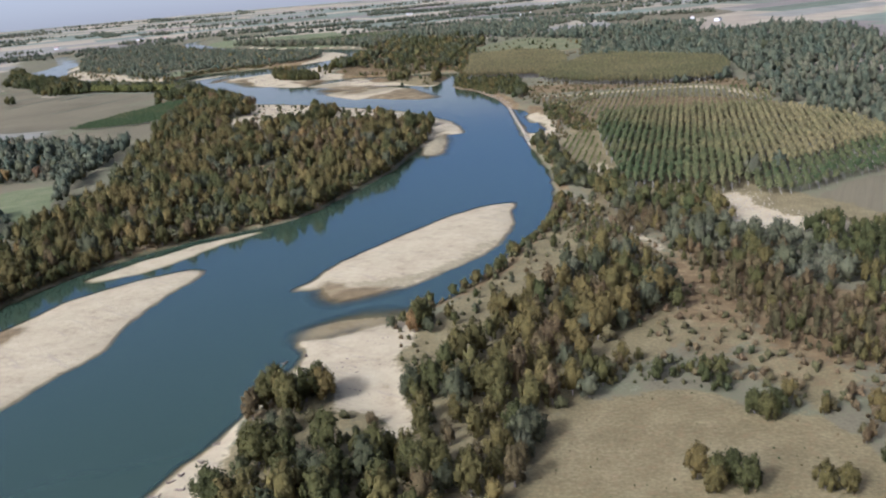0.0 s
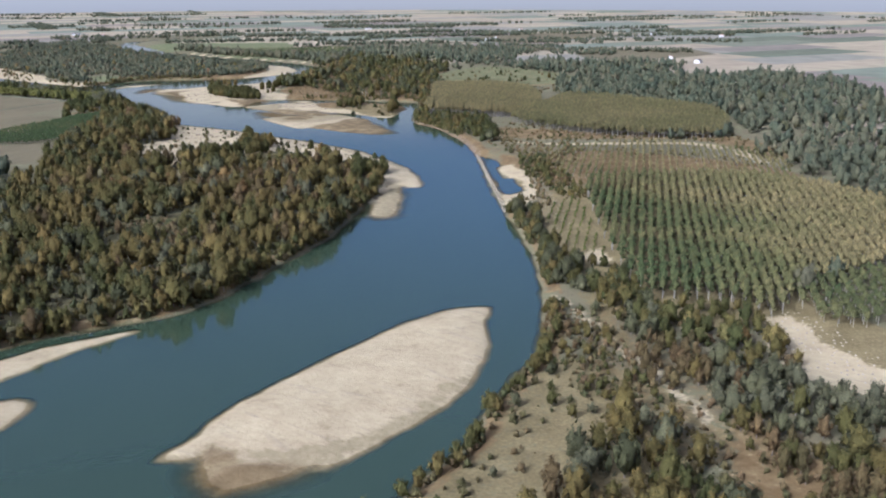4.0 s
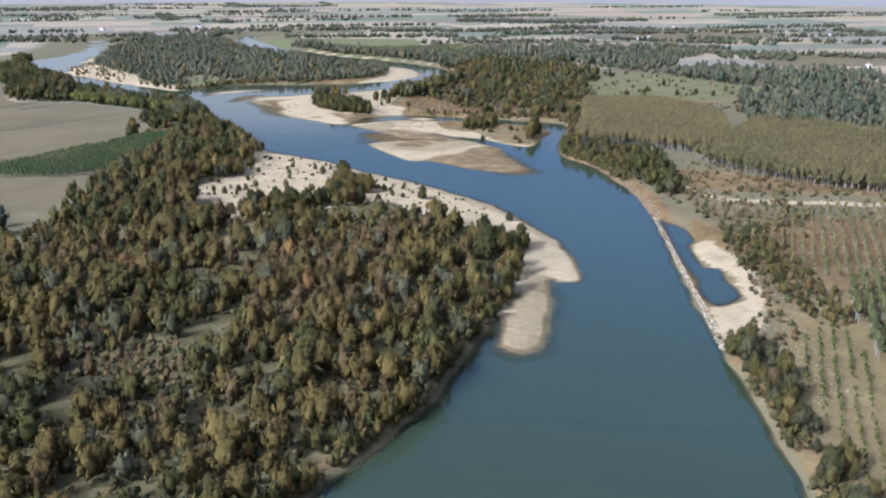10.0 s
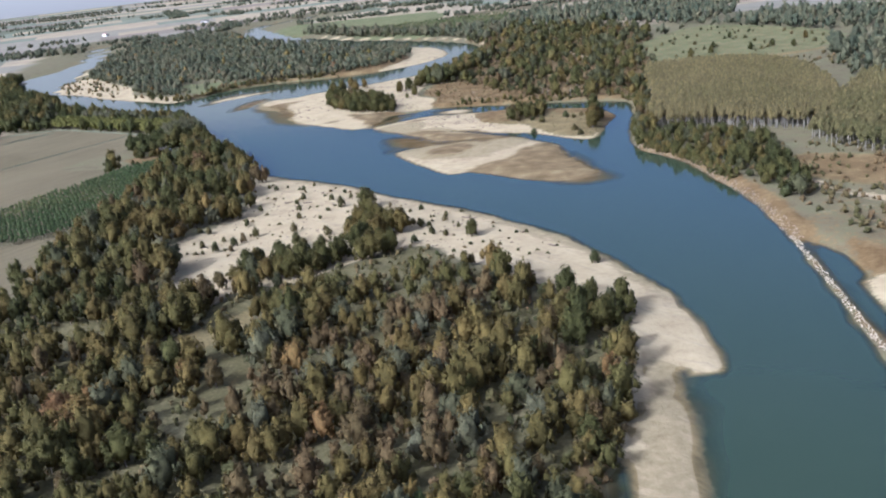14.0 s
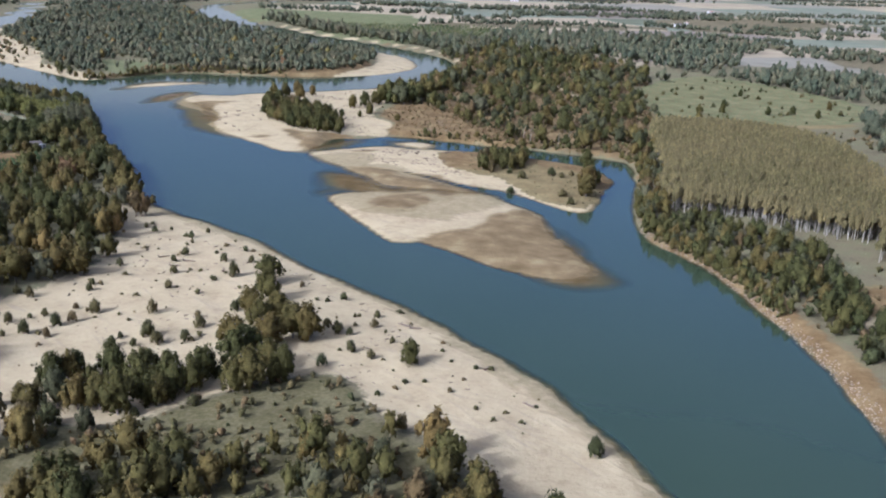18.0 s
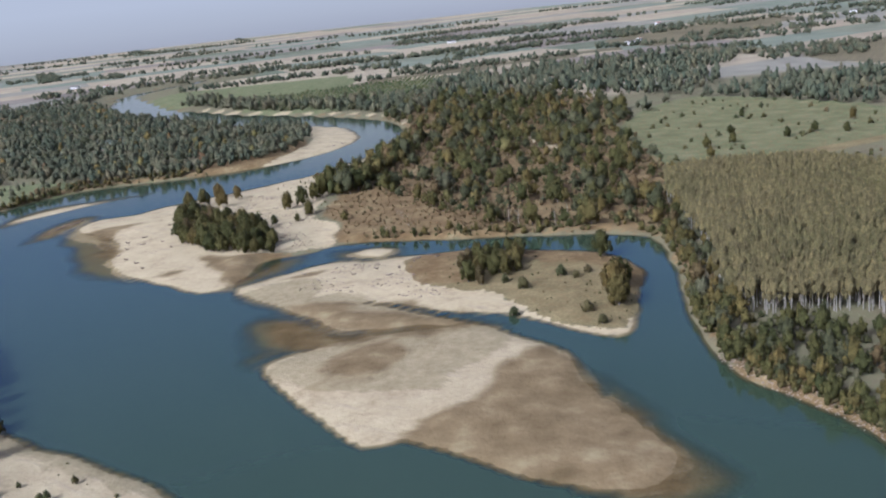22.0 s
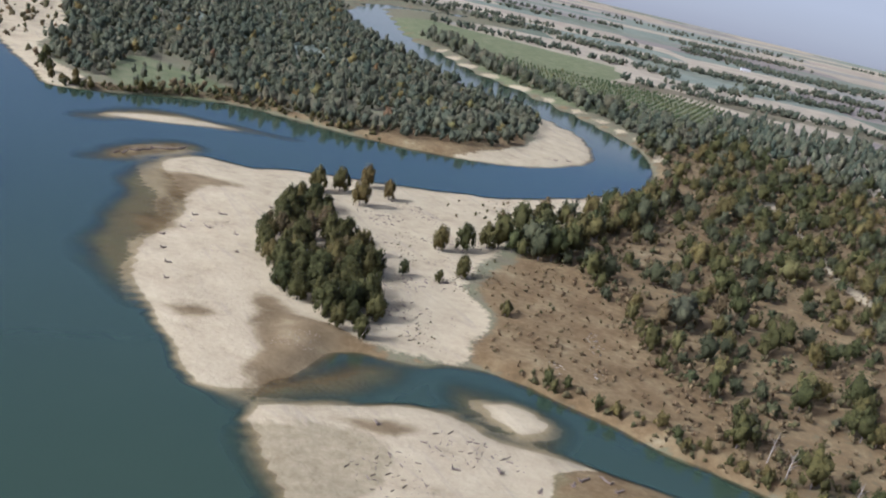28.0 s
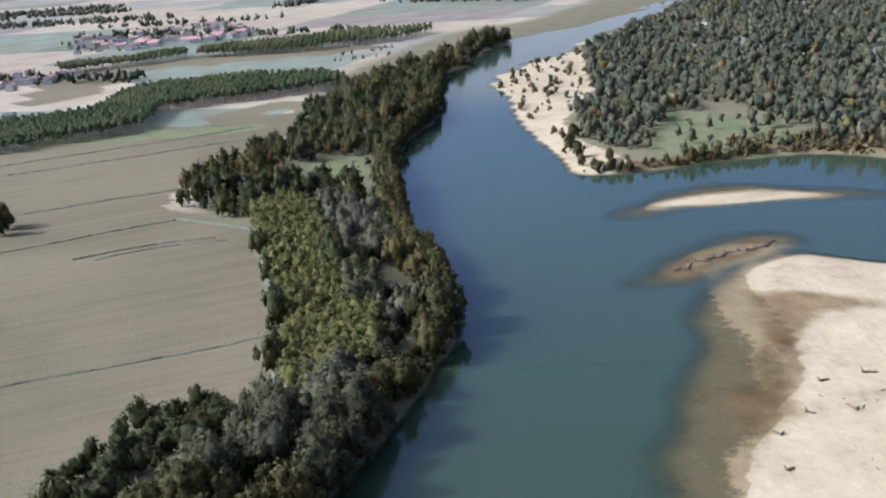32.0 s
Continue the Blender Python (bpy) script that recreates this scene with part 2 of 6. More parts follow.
FIELD = {
    "west_field": [(-720, 1150), (-657, 1200), (-575, 1345), (-536, 1312), (-503, 1258), (-480, 1206), (-462, 1194), (-414, 1197), (-374, 1174), (-329, 1148),
                   (-297, 1125), (-316, 1108), (-309, 1086), (-330, 1040), (-285, 1010), (-323, 900), (-420, 900), (-700, 1000)],
    "red_field": [(-302, 860), (-243, 882), (-230, 833), (-254, 785), (-330, 770), (-420, 820)],
    "north_tan": [(-633, 1278), (-606, 1372), (-586, 1353), (-623, 1280)],
    "track_tan": [(-643, 1419), (-681, 1529), (-630, 1478), (-617, 1417)],
    "far_tan": [(-146, 1982), (161, 2103), (155, 2040), (-134, 1935)],
    "far_tan2": [(202, 2262), (387, 2413), (520, 2325), (324, 2078), (223, 2066)],
    "far_tan3": [(264, 1989), (330, 1800), (275, 1834), (216, 1900)],
    "far_tan4": [(339, 1802), (342, 1620), (525, 1700), (520, 1850)],
    "farm_south": [(153, 396), (155, 416), (182, 441), (225, 469), (340, 480), (340, 340), (250, 362), (185, 390)],
    "left_field": [(-310, 640), (-255, 610), (-252, 530), (-330, 520), (-420, 600)],
    "village_tan": [(-798, 1271), (-821, 1361), (-872, 1397), (-757, 1510), (-748, 1557), (-818, 1534), (-912, 1445), (-927, 1354)],
}
DRY = {
    "track_clear": CLEAR["track"], "upper_clear": CLEAR["upper"], "sandy_clear": CLEAR["sandy"],
    "slope": [(82, 738), (88, 717), (88, 695), (92, 681), (96, 660), (92, 600), (92, 535), (80, 520), (72, 540), (76, 610), (86, 655), (84, 686), (82, 700)],
    "wood_glade": [(-151, 738), (-148, 762), (-137, 775), (-126, 769), (-123, 739), (-135, 726)],
    "wood_glade2": [(-128, 712), (-126, 726), (-114, 722), (-110, 702), (-114, 690)],
    "wood_glade3": [(-204, 746), (-200, 758), (-179, 762), (-168, 744), (-180, 735)],
    "wood_glade4": [(-131, 562), (-133, 580), (-124, 584), (-119, 572), (-122, 557)],
    "wood_glade5": [(-118, 630), (-112, 640), (-102, 642), (-96, 628), (-104, 618)],
    "wood_glade6": [(-149, 638), (-144, 660), (-137, 651), (-139, 631)],
    "bank_glade": [(-171, 487), (-172, 518), (-162, 511), (-161, 481)],
    "wood_glade7": [(-156, 580), (-158, 609), (-147, 603), (-144, 575)],
    "clearing": [(126, 405), (138, 468), (158, 470), (180, 430), (195, 389), (184, 370), (155, 386)],
    "east_track": [(76, 490), (81, 480), (84, 396), (93, 352), (96, 291), (99, 245), (95, 245), (91, 290), (88, 350), (79, 395)],
    "pasture": [(18, 219), (27, 234), (39, 242), (59, 246), (73, 237), (80, 226), (92, 222), (98, 205), (104, 180), (100, 150), (18, 160)],
    "glade": [(62, 300), (72, 330), (80, 310), (76, 280), (66, 280)],
    "islet": [(-70, 1122), (-66, 1092), (-49, 1073), (-34, 1062), (-22, 1038), (-11, 1025), (4, 1017), (14, 1053), (16, 1076), (10, 1094), (-10, 1105), (-40, 1112)],
    "plantation_floor": [(80, 490), (84, 592), (100, 690), (117, 695), (215, 610), (180, 500), (146, 455), (100, 450)],
    "north_strip": [(84, 905), (107, 870), (167, 865), (240, 850), (262, 770), (280, 770), (270, 870), (170, 900), (100, 930)],
    "meadow_rim": [(60, 1240), (72, 1410), (90, 1420), (110, 1262), (180, 1290), (200, 1270), (110, 1230)],
}
BROWN = {
    "garden_plot": [(-282, 1038), (-292, 1052), (-276, 1060), (-262, 1047), (-256, 1036), (-262, 1028)],
    "yard": [(-264, 1048), (-263, 1057), (-262, 1069), (-257, 1071), (-250, 1061), (-254, 1052), (-261, 1044)],
    "pond_red": [(83, 805), (92, 776), (86, 742), (81, 758), (78, 790)],
    "pond_mud": [(67, 676), (70, 677), (79, 684), (82, 680), (76, 653), (69, 645)],
    "channel_scrub": [(-109, 1275), (-116, 1240), (-114, 1212), (-103, 1190), (-107, 1172), (-104, 1163), (-75, 1156), (-33, 1146), (-18, 1150), (-26, 1172), (-48, 1205), (-76, 1266), (-92, 1290)],
    "islet_head": [(-70, 1090), (-67, 1118), (-55, 1128), (-46, 1126), (-49, 1101), (-44, 1080), (-55, 1084)],
    "islet_rust": [(-20, 1114), (2, 1108), (15, 1092), (20, 1076), (14, 1052), (12, 1072), (4, 1089), (-18, 1097)],
    "islet_rim": [(-70, 1130), (-40, 1131), (-21, 1122), (6, 1111), (18, 1095), (22, 1074), (16, 1050), (10, 1075), (0, 1092), (-30, 1112), (-66, 1116)],
    "bend_scrub": [(-228, 1388), (-190, 1388), (-160, 1415), (-164, 1493), (-177, 1505), (-225, 1428)],
    "east_bank": [(34, 950), (25, 985), (32, 990), (46, 960), (60, 915), (72, 850), (74, 815), (64, 810), (58, 880)],
    "orchard_floor": [(93, 768), (157, 812), (254, 735), (224, 655), (112, 700)],
    "mud": [(-170, 1163), (-147, 1158), (-124, 1150), (-124, 1137), (-132, 1122), (-142, 1106), (-150, 1110), (-160, 1140)],
    "near_scrub": [(78, 300), (96, 290), (100, 262), (125, 250), (200, 262), (200, 290), (150, 300), (110, 352), (95, 376)],
}
SHALLOWS = {
    "channel": [(-106, 1147), (-86, 1150), (-70, 1142), (-78, 1126), (-96, 1132)],
    "bay": [(-122, 1066), (-101, 1057), (-88, 1044), (-73, 1041), (-48, 1043), (-40, 1036), (-48, 1032), (-79, 1029), (-104, 1022), (-122, 1038)],
    "north": [(-186, 1130), (-198, 1160), (-206, 1190), (-222, 1222), (-250, 1250), (-262, 1250), (-258, 1226), (-244, 1200), (-232, 1172), (-218, 1148), (-200, 1136)],
    "shoal_tail": [(-10, 985), (-2, 960), (6, 938), (12, 920), (-4, 912), (-20, 922), (-16, 950)],
    "shoal_head": [(-60, 1036), (-40, 1038), (-34, 1030), (-70, 1030), (-100, 1028), (-116, 1016), (-118, 1026), (-96, 1040)],
    "hook": [(-56, 318), (-44, 330), (-28, 338), (-10, 334), (-16, 322), (-40, 310), (-54, 308)],
    "flap": [(-52, 374), (-52, 354), (-42, 344), (-28, 348), (-16, 360), (-36, 366)],
    "point": [(11, 714), (11, 660), (5, 626), (-4, 622), (-14, 634), (-8, 660), (0, 700)],
    "log": [(-280, 1228), (-281, 1264), (-270, 1284), (-255, 1282), (-258, 1258), (-266, 1234)],
    "mid": [(-316, 1272), (-318, 1304), (-304, 1326), (-262, 1338), (-240, 1342), (-256, 1330), (-285, 1312)],
    "spit": [(-128, 1142), (-140, 1122), (-150, 1104), (-142, 1100), (-128, 1112), (-116, 1130), (-118, 1148)],
    "lower": [(-30, 1034), (-56, 1036), (-92, 1038), (-104, 1054), (-116, 1070), (-134, 1090), (-120, 1088), (-90, 1050)],
}
DAMP = {
    "islet_flat": [(-137, 1093), (-128, 1102), (-112, 1108), (-100, 1097), (-104, 1080), (-92, 1087), (-77, 1070), (-66, 1063), (-54, 1052), (-48, 1046), (-70, 1042), (-90, 1043), (-101, 1056), (-114, 1069), (-130, 1088)],
    "shoal": [(-111, 1012), (-102, 1022), (-79, 1031), (-51, 1038), (-33, 1024), (-44, 1002), (-58, 986), (-72, 984), (-88, 990), (-98, 998)],
    "point_foot": [(-206, 1014), (-180, 985), (-125, 946), (-58, 883), (-8, 817), (14, 766), (10, 766), (-12, 812), (-62, 878), (-128, 940), (-178, 972)],
    "long_foot": [(-60, 366), (-46, 370), (-35, 365), (-17, 361), (-1, 375), (12, 390), (20, 403), (28, 421), (24, 420), (10, 396), (-6, 378), (-30, 370)],
    "point_tip": [(2, 716), (8, 714), (8, 664), (3, 633), (-2, 631), (-8, 636), (-7, 673), (-1, 695)],
}
WET = {
    "grove_mud": [(-168, 1161), (-150, 1152), (-136, 1149), (-132, 1142), (-137, 1124), (-144, 1109), (-153, 1133)],
    "bay": [(-114, 1069), (-101, 1056), (-90, 1043), (-75, 1040), (-48, 1043), (-40, 1036), (-48, 1032), (-79, 1030), (-102, 1024), (-115, 1042)],
    "gully": [(-80, 1070), (-66, 1065), (-53, 1054), (-40, 1042), (-48, 1042), (-56, 1050), (-69, 1060)],
    "shoal_patch": [(-88, 1016), (-80, 1026), (-68, 1024), (-66, 1008), (-78, 1000), (-92, 1006)],
    "islet_patch": [(-121, 1111), (-109, 1119), (-102, 1118), (-108, 1111), (-116, 1108)],
    "shoal_dark": [(-67, 953), (-61, 964), (-50, 974), (-42, 980), (-37, 996), (-29, 1010), (-19, 1010), (-12, 980), (3, 940), (2, 926), (-12, 918), (-30, 922), (-46, 936)],
    "flap": [(-50, 374), (-50, 356), (-42, 346), (-30, 350), (-20, 362), (-36, 364)],
    "west_bar_edge": [(-163, 265), (-178, 312), (-171, 345), (-160, 345), (-160, 310), (-150, 270)],
    "north_tongue": [(-250, 1240), (-238, 1244), (-222, 1250), (-216, 1246), (-228, 1236), (-226, 1216), (-218, 1200), (-212, 1178), (-220, 1176), (-228, 1204), (-244, 1230)],
    "north_tongue2": [(-182, 1134), (-172, 1140), (-166, 1138), (-174, 1130)],
    "lower": [(-36, 1033), (-90, 1040), (-114, 1071), (-96, 1072), (-76, 1058), (-50, 1046)],
    "log": [(-278, 1232), (-278, 1263), (-268, 1281), (-264, 1262), (-268, 1240)],
}


def curve(points, step=5.0, closed=True):
    """A smooth outline through the corners of a plan."""
    p = np.array(points, float)
    out, n = [], len(p)
    for i in range(n if closed else n - 1):
        a, b, c, d = (p[(i + k) % n] if closed else p[min(max(i + k, 0), n - 1)] for k in (-1, 0, 1, 2))
        m = max(1, int(np.linalg.norm(c - b) / step))
        s = (np.arange(m) / m)[:, None]
        out.append(0.5 * (2 * b + (c - a) * s + (2 * a - 5 * b + 4 * c - d) * s**2 + (3 * b - a - 3 * c + d) * s**3))
    if not closed:
        out.append(p[-1:])
    return np.concatenate(out)


def distance(poly, q):
    """Signed distance of the points q (n, 2) to a closed outline: positive inside."""
    a, b = poly, np.roll(poly, -1, 0)
    e = b - a
    ee = (e**2).sum(1) + 1e-9
    out = np.empty(len(q))
    for s in range(0, len(q), 4000):
        x, y = q[s:s + 4000, :1], q[s:s + 4000, 1:]
        k = np.clip(((x - a[:, 0]) * e[:, 0] + (y - a[:, 1]) * e[:, 1]) / ee, 0, 1)
        d = ((x - a[:, 0] - k * e[:, 0])**2 + (y - a[:, 1] - k * e[:, 1])**2).min(1)**0.5
        cross = ((a[:, 1] > y) != (b[:, 1] > y)) & (x < a[:, 0] + (y - a[:, 1]) * e[:, 0] / np.where(e[:, 1] == 0, 1e-9, e[:, 1]))
        out[s:s + 4000] = np.where(cross.sum(1) % 2 == 1, d, -d)
    return out


def near_distance(poly, q, reach=60.0):
    """As distance(), worked out only near the outline; -reach elsewhere."""
    lo, hi = poly.min(0) - reach, poly.max(0) + reach
    m = ((q > lo) & (q < hi)).all(1)
    out = np.full(len(q), -reach)
    if m.any():
        out[m] = distance(poly, q[m])
    return out


def ripple(q, size, seed=0.0):
    """Cheap smooth noise of about -1 to 1 over points of the plan."""
    x, y = q[:, 0] / size + seed, q[:, 1] / size - seed
    return (np.sin(x * 1.7 + 1.3 * np.sin(y * 1.1 + seed)) + np.sin(y * 2.1 + 1.7 * np.sin(x * 0.9)) + np.sin((x + y) * 3.3 + 2 * np.sin(y - x)) * 0.6) / 2.6


RIVER = curve(EAST_BANK + NORTH_BANK + MIDDLE_BANK + WEST_BANK + ISLAND_BANK)
BAR = {k: curve(v) for k, v in BARS.items()}


def steps(lo, hi, fine, ends):
    """Grid lines: fine between lo and hi, ever coarser out to the ends."""
    mid = list(np.arange(lo, hi + 0.1, fine))
    up, down, d = [mid[-1]], [mid[0]], fine
    while up[-1] < ends[1]:
        d *= 1.07
        up.append(up[-1] + min(d, 150))
    d = fine
    while down[-1] > ends[0]:
        d *= 1.07
        down.append(down[-1] - min(d, 150))
    return np.array(down[:0:-1] + mid + up[1:])


GX = steps(-340, 130, 3.4, (-4600, 4600))
GY = steps(190, 1400, 3.4, (-4000, 5400))
GRID = np.stack(np.meshgrid(GX, GY), -1).reshape(-1, 2)
WOBBLE = GRID + np.stack([ripple(GRID, 9.0), ripple(GRID, 9.0, 3.1)], -1) * 2.2


def cover(zones, soft):
    """How far each point of the grid lies under a kind of ground cover, 0 to 1."""
    out = np.zeros(len(GRID))
    for pts in zones.values():
        d = near_distance(curve(pts), WOBBLE, 30.0)
        out = np.maximum(out, np.clip(d / soft * 0.5 + 0.5, 0, 1))
    return out


river_d = np.full(len(GRID), -400.0)
_m = ((GRID > RIVER.min(0) - 60) & (GRID < RIVER.max(0) + 60)).all(1)
river_d[_m] = distance(RIVER, GRID[_m] + np.stack([ripple(GRID[_m], 9.0), ripple(GRID[_m], 9.0, 1.7)], -1) * 1.2)
bar_d = np.full(len(GRID), -60.0)
for _p in BAR.values():
    bar_d = np.maximum(bar_d, near_distance(_p, GRID + np.stack([ripple(GRID, 11.0), ripple(GRID, 11.0, 2.3)], -1) * 1.2))
pond_d = np.maximum(near_distance(curve(POND), GRID), near_distance(curve(CREEK), GRID))
sand = np.maximum(cover(SAND, 5.0), np.clip(bar_d / 3 + 1.5, 0, 1))
islet_grass = near_distance(curve([(-70, 1122), (-66, 1092), (-49, 1073), (-34, 1062), (-22, 1038), (-11, 1025), (4, 1017), (16, 1053), (22, 1076), (18, 1094), (6, 1112), (-40, 1132)]), WOBBLE)
sand *= 1 - np.clip(islet_grass / 3 + 0.3, 0, 1)
green, field, brown, wet, dry = cover(GREEN, 4.0), cover(FIELD, 3.0), cover(BROWN, 6.0), cover(WET, 7.0), cover(DRY, 5.0)


def mottled(value, strength, *outlines):
    """Patchy cover: only a part of the ground inside the outlines."""
    for pts in outlines:
        value = np.maximum(value, strength * np.clip(near_distance(curve(pts), WOBBLE, 30.0) / 6 + 0.5, 0, 1))
    return value


brown = mottled(brown, 0.62, MIDWOOD, DRY["north_strip"])
brown = mottled(brown, 0.43, DRY["islet"])
brown = mottled(brown, 0.44, DRY["meadow_rim"], GREEN["meadow"], [(66, 275), (60, 400), (76, 480), (110, 400), (120, 240), (90, 240)], [(70, 620), (72, 800), (90, 860), (130, 820), (110, 700), (95, 640)])
dull = mottled(np.zeros(len(GRID)), 0.62, POINT_WOOD, [(-150, 746), (-142, 785), (-116, 798), (-91, 821), (-74, 829), (-57, 807), (-50, 793), (-93, 780), (-120, 770)])
brown = mottled(brown, 0.40, DRY["pasture"])
dry = mottled(dry, 0.62, [(-60, 200), (-50, 270), (0, 330), (50, 420), (80, 400), (70, 280), (40, 250), (20, 190)])
sand = np.maximum(sand, mottled(np.zeros(len(GRID)), 0.30, [(66, 260), (62, 400), (80, 470), (105, 380), (110, 270), (90, 230)], [(72, 600), (84, 720), (104, 700), (92, 600)]))
earth_bank = np.clip(1.2 - np.abs(river_d + 4) / 5, 0, 0.6) * (sand < 0.35)
brown = np.maximum(brown, earth_bank)
wet = mottled(wet, 0.36, BARS["shoal"], BARS["lower_flat"])

# height over the water: steep wooded banks, gently shelving sand
steep = np.where(-river_d > 0, 0.2 + np.clip(-river_d * 0.45, 0, 2.2), -np.clip(river_d * 0.25, 0.05, 2.5))
gentle = np.where(-river_d > 0, np.clip(-river_d * 0.13, 0, 0.5) + np.clip(-river_d - 5, 0, 20) * 0.04, -np.clip(river_d * 0.26, 0, 2.5))
height = steep * (1 - sand) + gentle * sand
height = np.where(bar_d > -25, np.maximum(height, np.where(bar_d > 0, np.clip(bar_d * 0.13, 0, 0.45) + np.clip(bar_d - 4, 0, 12) * 0.04, np.clip(bar_d * 0.32, -2.5, 0))), height)
shallow_d = np.full(len(GRID), -60.0)
for _p in SHALLOWS.values():
    shallow_d = np.maximum(shallow_d, near_distance(curve(_p), WOBBLE))
height = np.maximum(height, np.clip(shallow_d * 0.06 - 0.55, -2.5, -0.10 + 0.05 * ripple(GRID, 12.0, 6.0)))
height = np.where((pond_d > -6) & (river_d < -0.5), np.minimum(height, -pond_d * 0.3), height)
height += np.clip(islet_grass * 0.1, 0, 0.6)
height += np.where(height > 0.4, 0.25 * ripple(GRID, 14.0) + 0.12 * ripple(GRID, 5.0, 4.0), 0.03 * ripple(GRID, 15.0))
GH = height.reshape(len(GY), len(GX))


def ground_z(x, y):
    """Height of the ground at a place of the plan (arrays allowed)."""
    i = np.clip(np.searchsorted(GX, x) - 1, 0, len(GX) - 2)
    j = np.clip(np.searchsorted(GY, y) - 1, 0, len(GY) - 2)
    u, v = (x - GX[i]) / (GX[i + 1] - GX[i]), (y - GY[j]) / (GY[j + 1] - GY[j])
    return (GH[j, i] * (1 - u) + GH[j, i + 1] * u) * (1 - v) + (GH[j + 1, i] * (1 - u) + GH[j + 1, i + 1] * u) * v


def mesh_of(name, verts, faces, mat=None, smooth=False, normals=None, **attrs):
    """A mesh from arrays: verts (n, 3), faces (m, 3 or 4), and values per vertex."""
    me = bpy.data.meshes.new(name)
    k = faces.shape[1]
    me.vertices.add(len(verts)), me.loops.add(faces.size), me.polygons.add(len(faces))
    me.vertices.foreach_set("co", np.ascontiguousarray(verts, np.float32).ravel())
    me.loops.foreach_set("vertex_index", np.ascontiguousarray(faces, np.int32).ravel())
    me.polygons.foreach_set("loop_start", np.arange(0, faces.size, k, dtype=np.int32))
    me.polygons.foreach_set("use_smooth", np.full(len(faces), smooth))
    for key, v in attrs.items():
        me.attributes.new(key, "FLOAT", "POINT").data.foreach_set("value", np.ascontiguousarray(v, np.float32))
    me.update(calc_edges=True)
    me.validate()
    if normals is not None:
        me.attributes.new("custom_normal", "FLOAT_VECTOR", "POINT").data.foreach_set("vector", np.ascontiguousarray(normals, np.float32).ravel())
    if mat:
        me.materials.append(mat)
    return me


# ---- ground and water ----
def plot_colour(n):
    """The patchwork of farmland beyond the river: straight-edged straw, stubble, green and ploughed plots."""
    p = n.add("Mapping", {"Vector": n.position(), "Rotation": (0, 0, -0.42)}).outputs[0]
    x = n.add("SeparateXYZ", {0: p})
    row = n.math("FLOOR", n.math("DIVIDE", x.outputs["Y"], 105.0))
    shift = n.math("MULTIPLY", n.add("TexWhiteNoise", {"W": row}, noise_dimensions="1D").outputs["Value"], 300.0)
    col = n.math("FLOOR", n.math("DIVIDE", n.math("ADD", x.outputs["X"], shift), 250.0))
    pick = n.add("TexWhiteNoise", {"Vector": n.add("CombineXYZ", {"X": row, "Y": col}).outputs[0]}, noise_dimensions="2D").outputs["Value"]
    tones = n.ramp(pick, [(0.0, (0.262, 0.204, 0.113)), (0.16, (0.199, 0.169, 0.109)), (0.36, (0.148, 0.138, 0.078)), (0.44, (0.282, 0.220, 0.122)), (0.6, (0.172, 0.134, 0.088)), (0.7, (0.112, 0.112, 0.060)), (0.76, (0.252, 0.193, 0.108)), (0.9, (0.151, 0.148, 0.088))])
    tones.node.color_ramp.interpolation = "CONSTANT"
    grain = n.ramp(n.noise(0.03, 5), [(0.3, (0.82, 0.82, 0.82)), (0.7, (1.14, 1.14, 1.14))])
    return n.mix(1.0, tones, grain, "MULTIPLY")


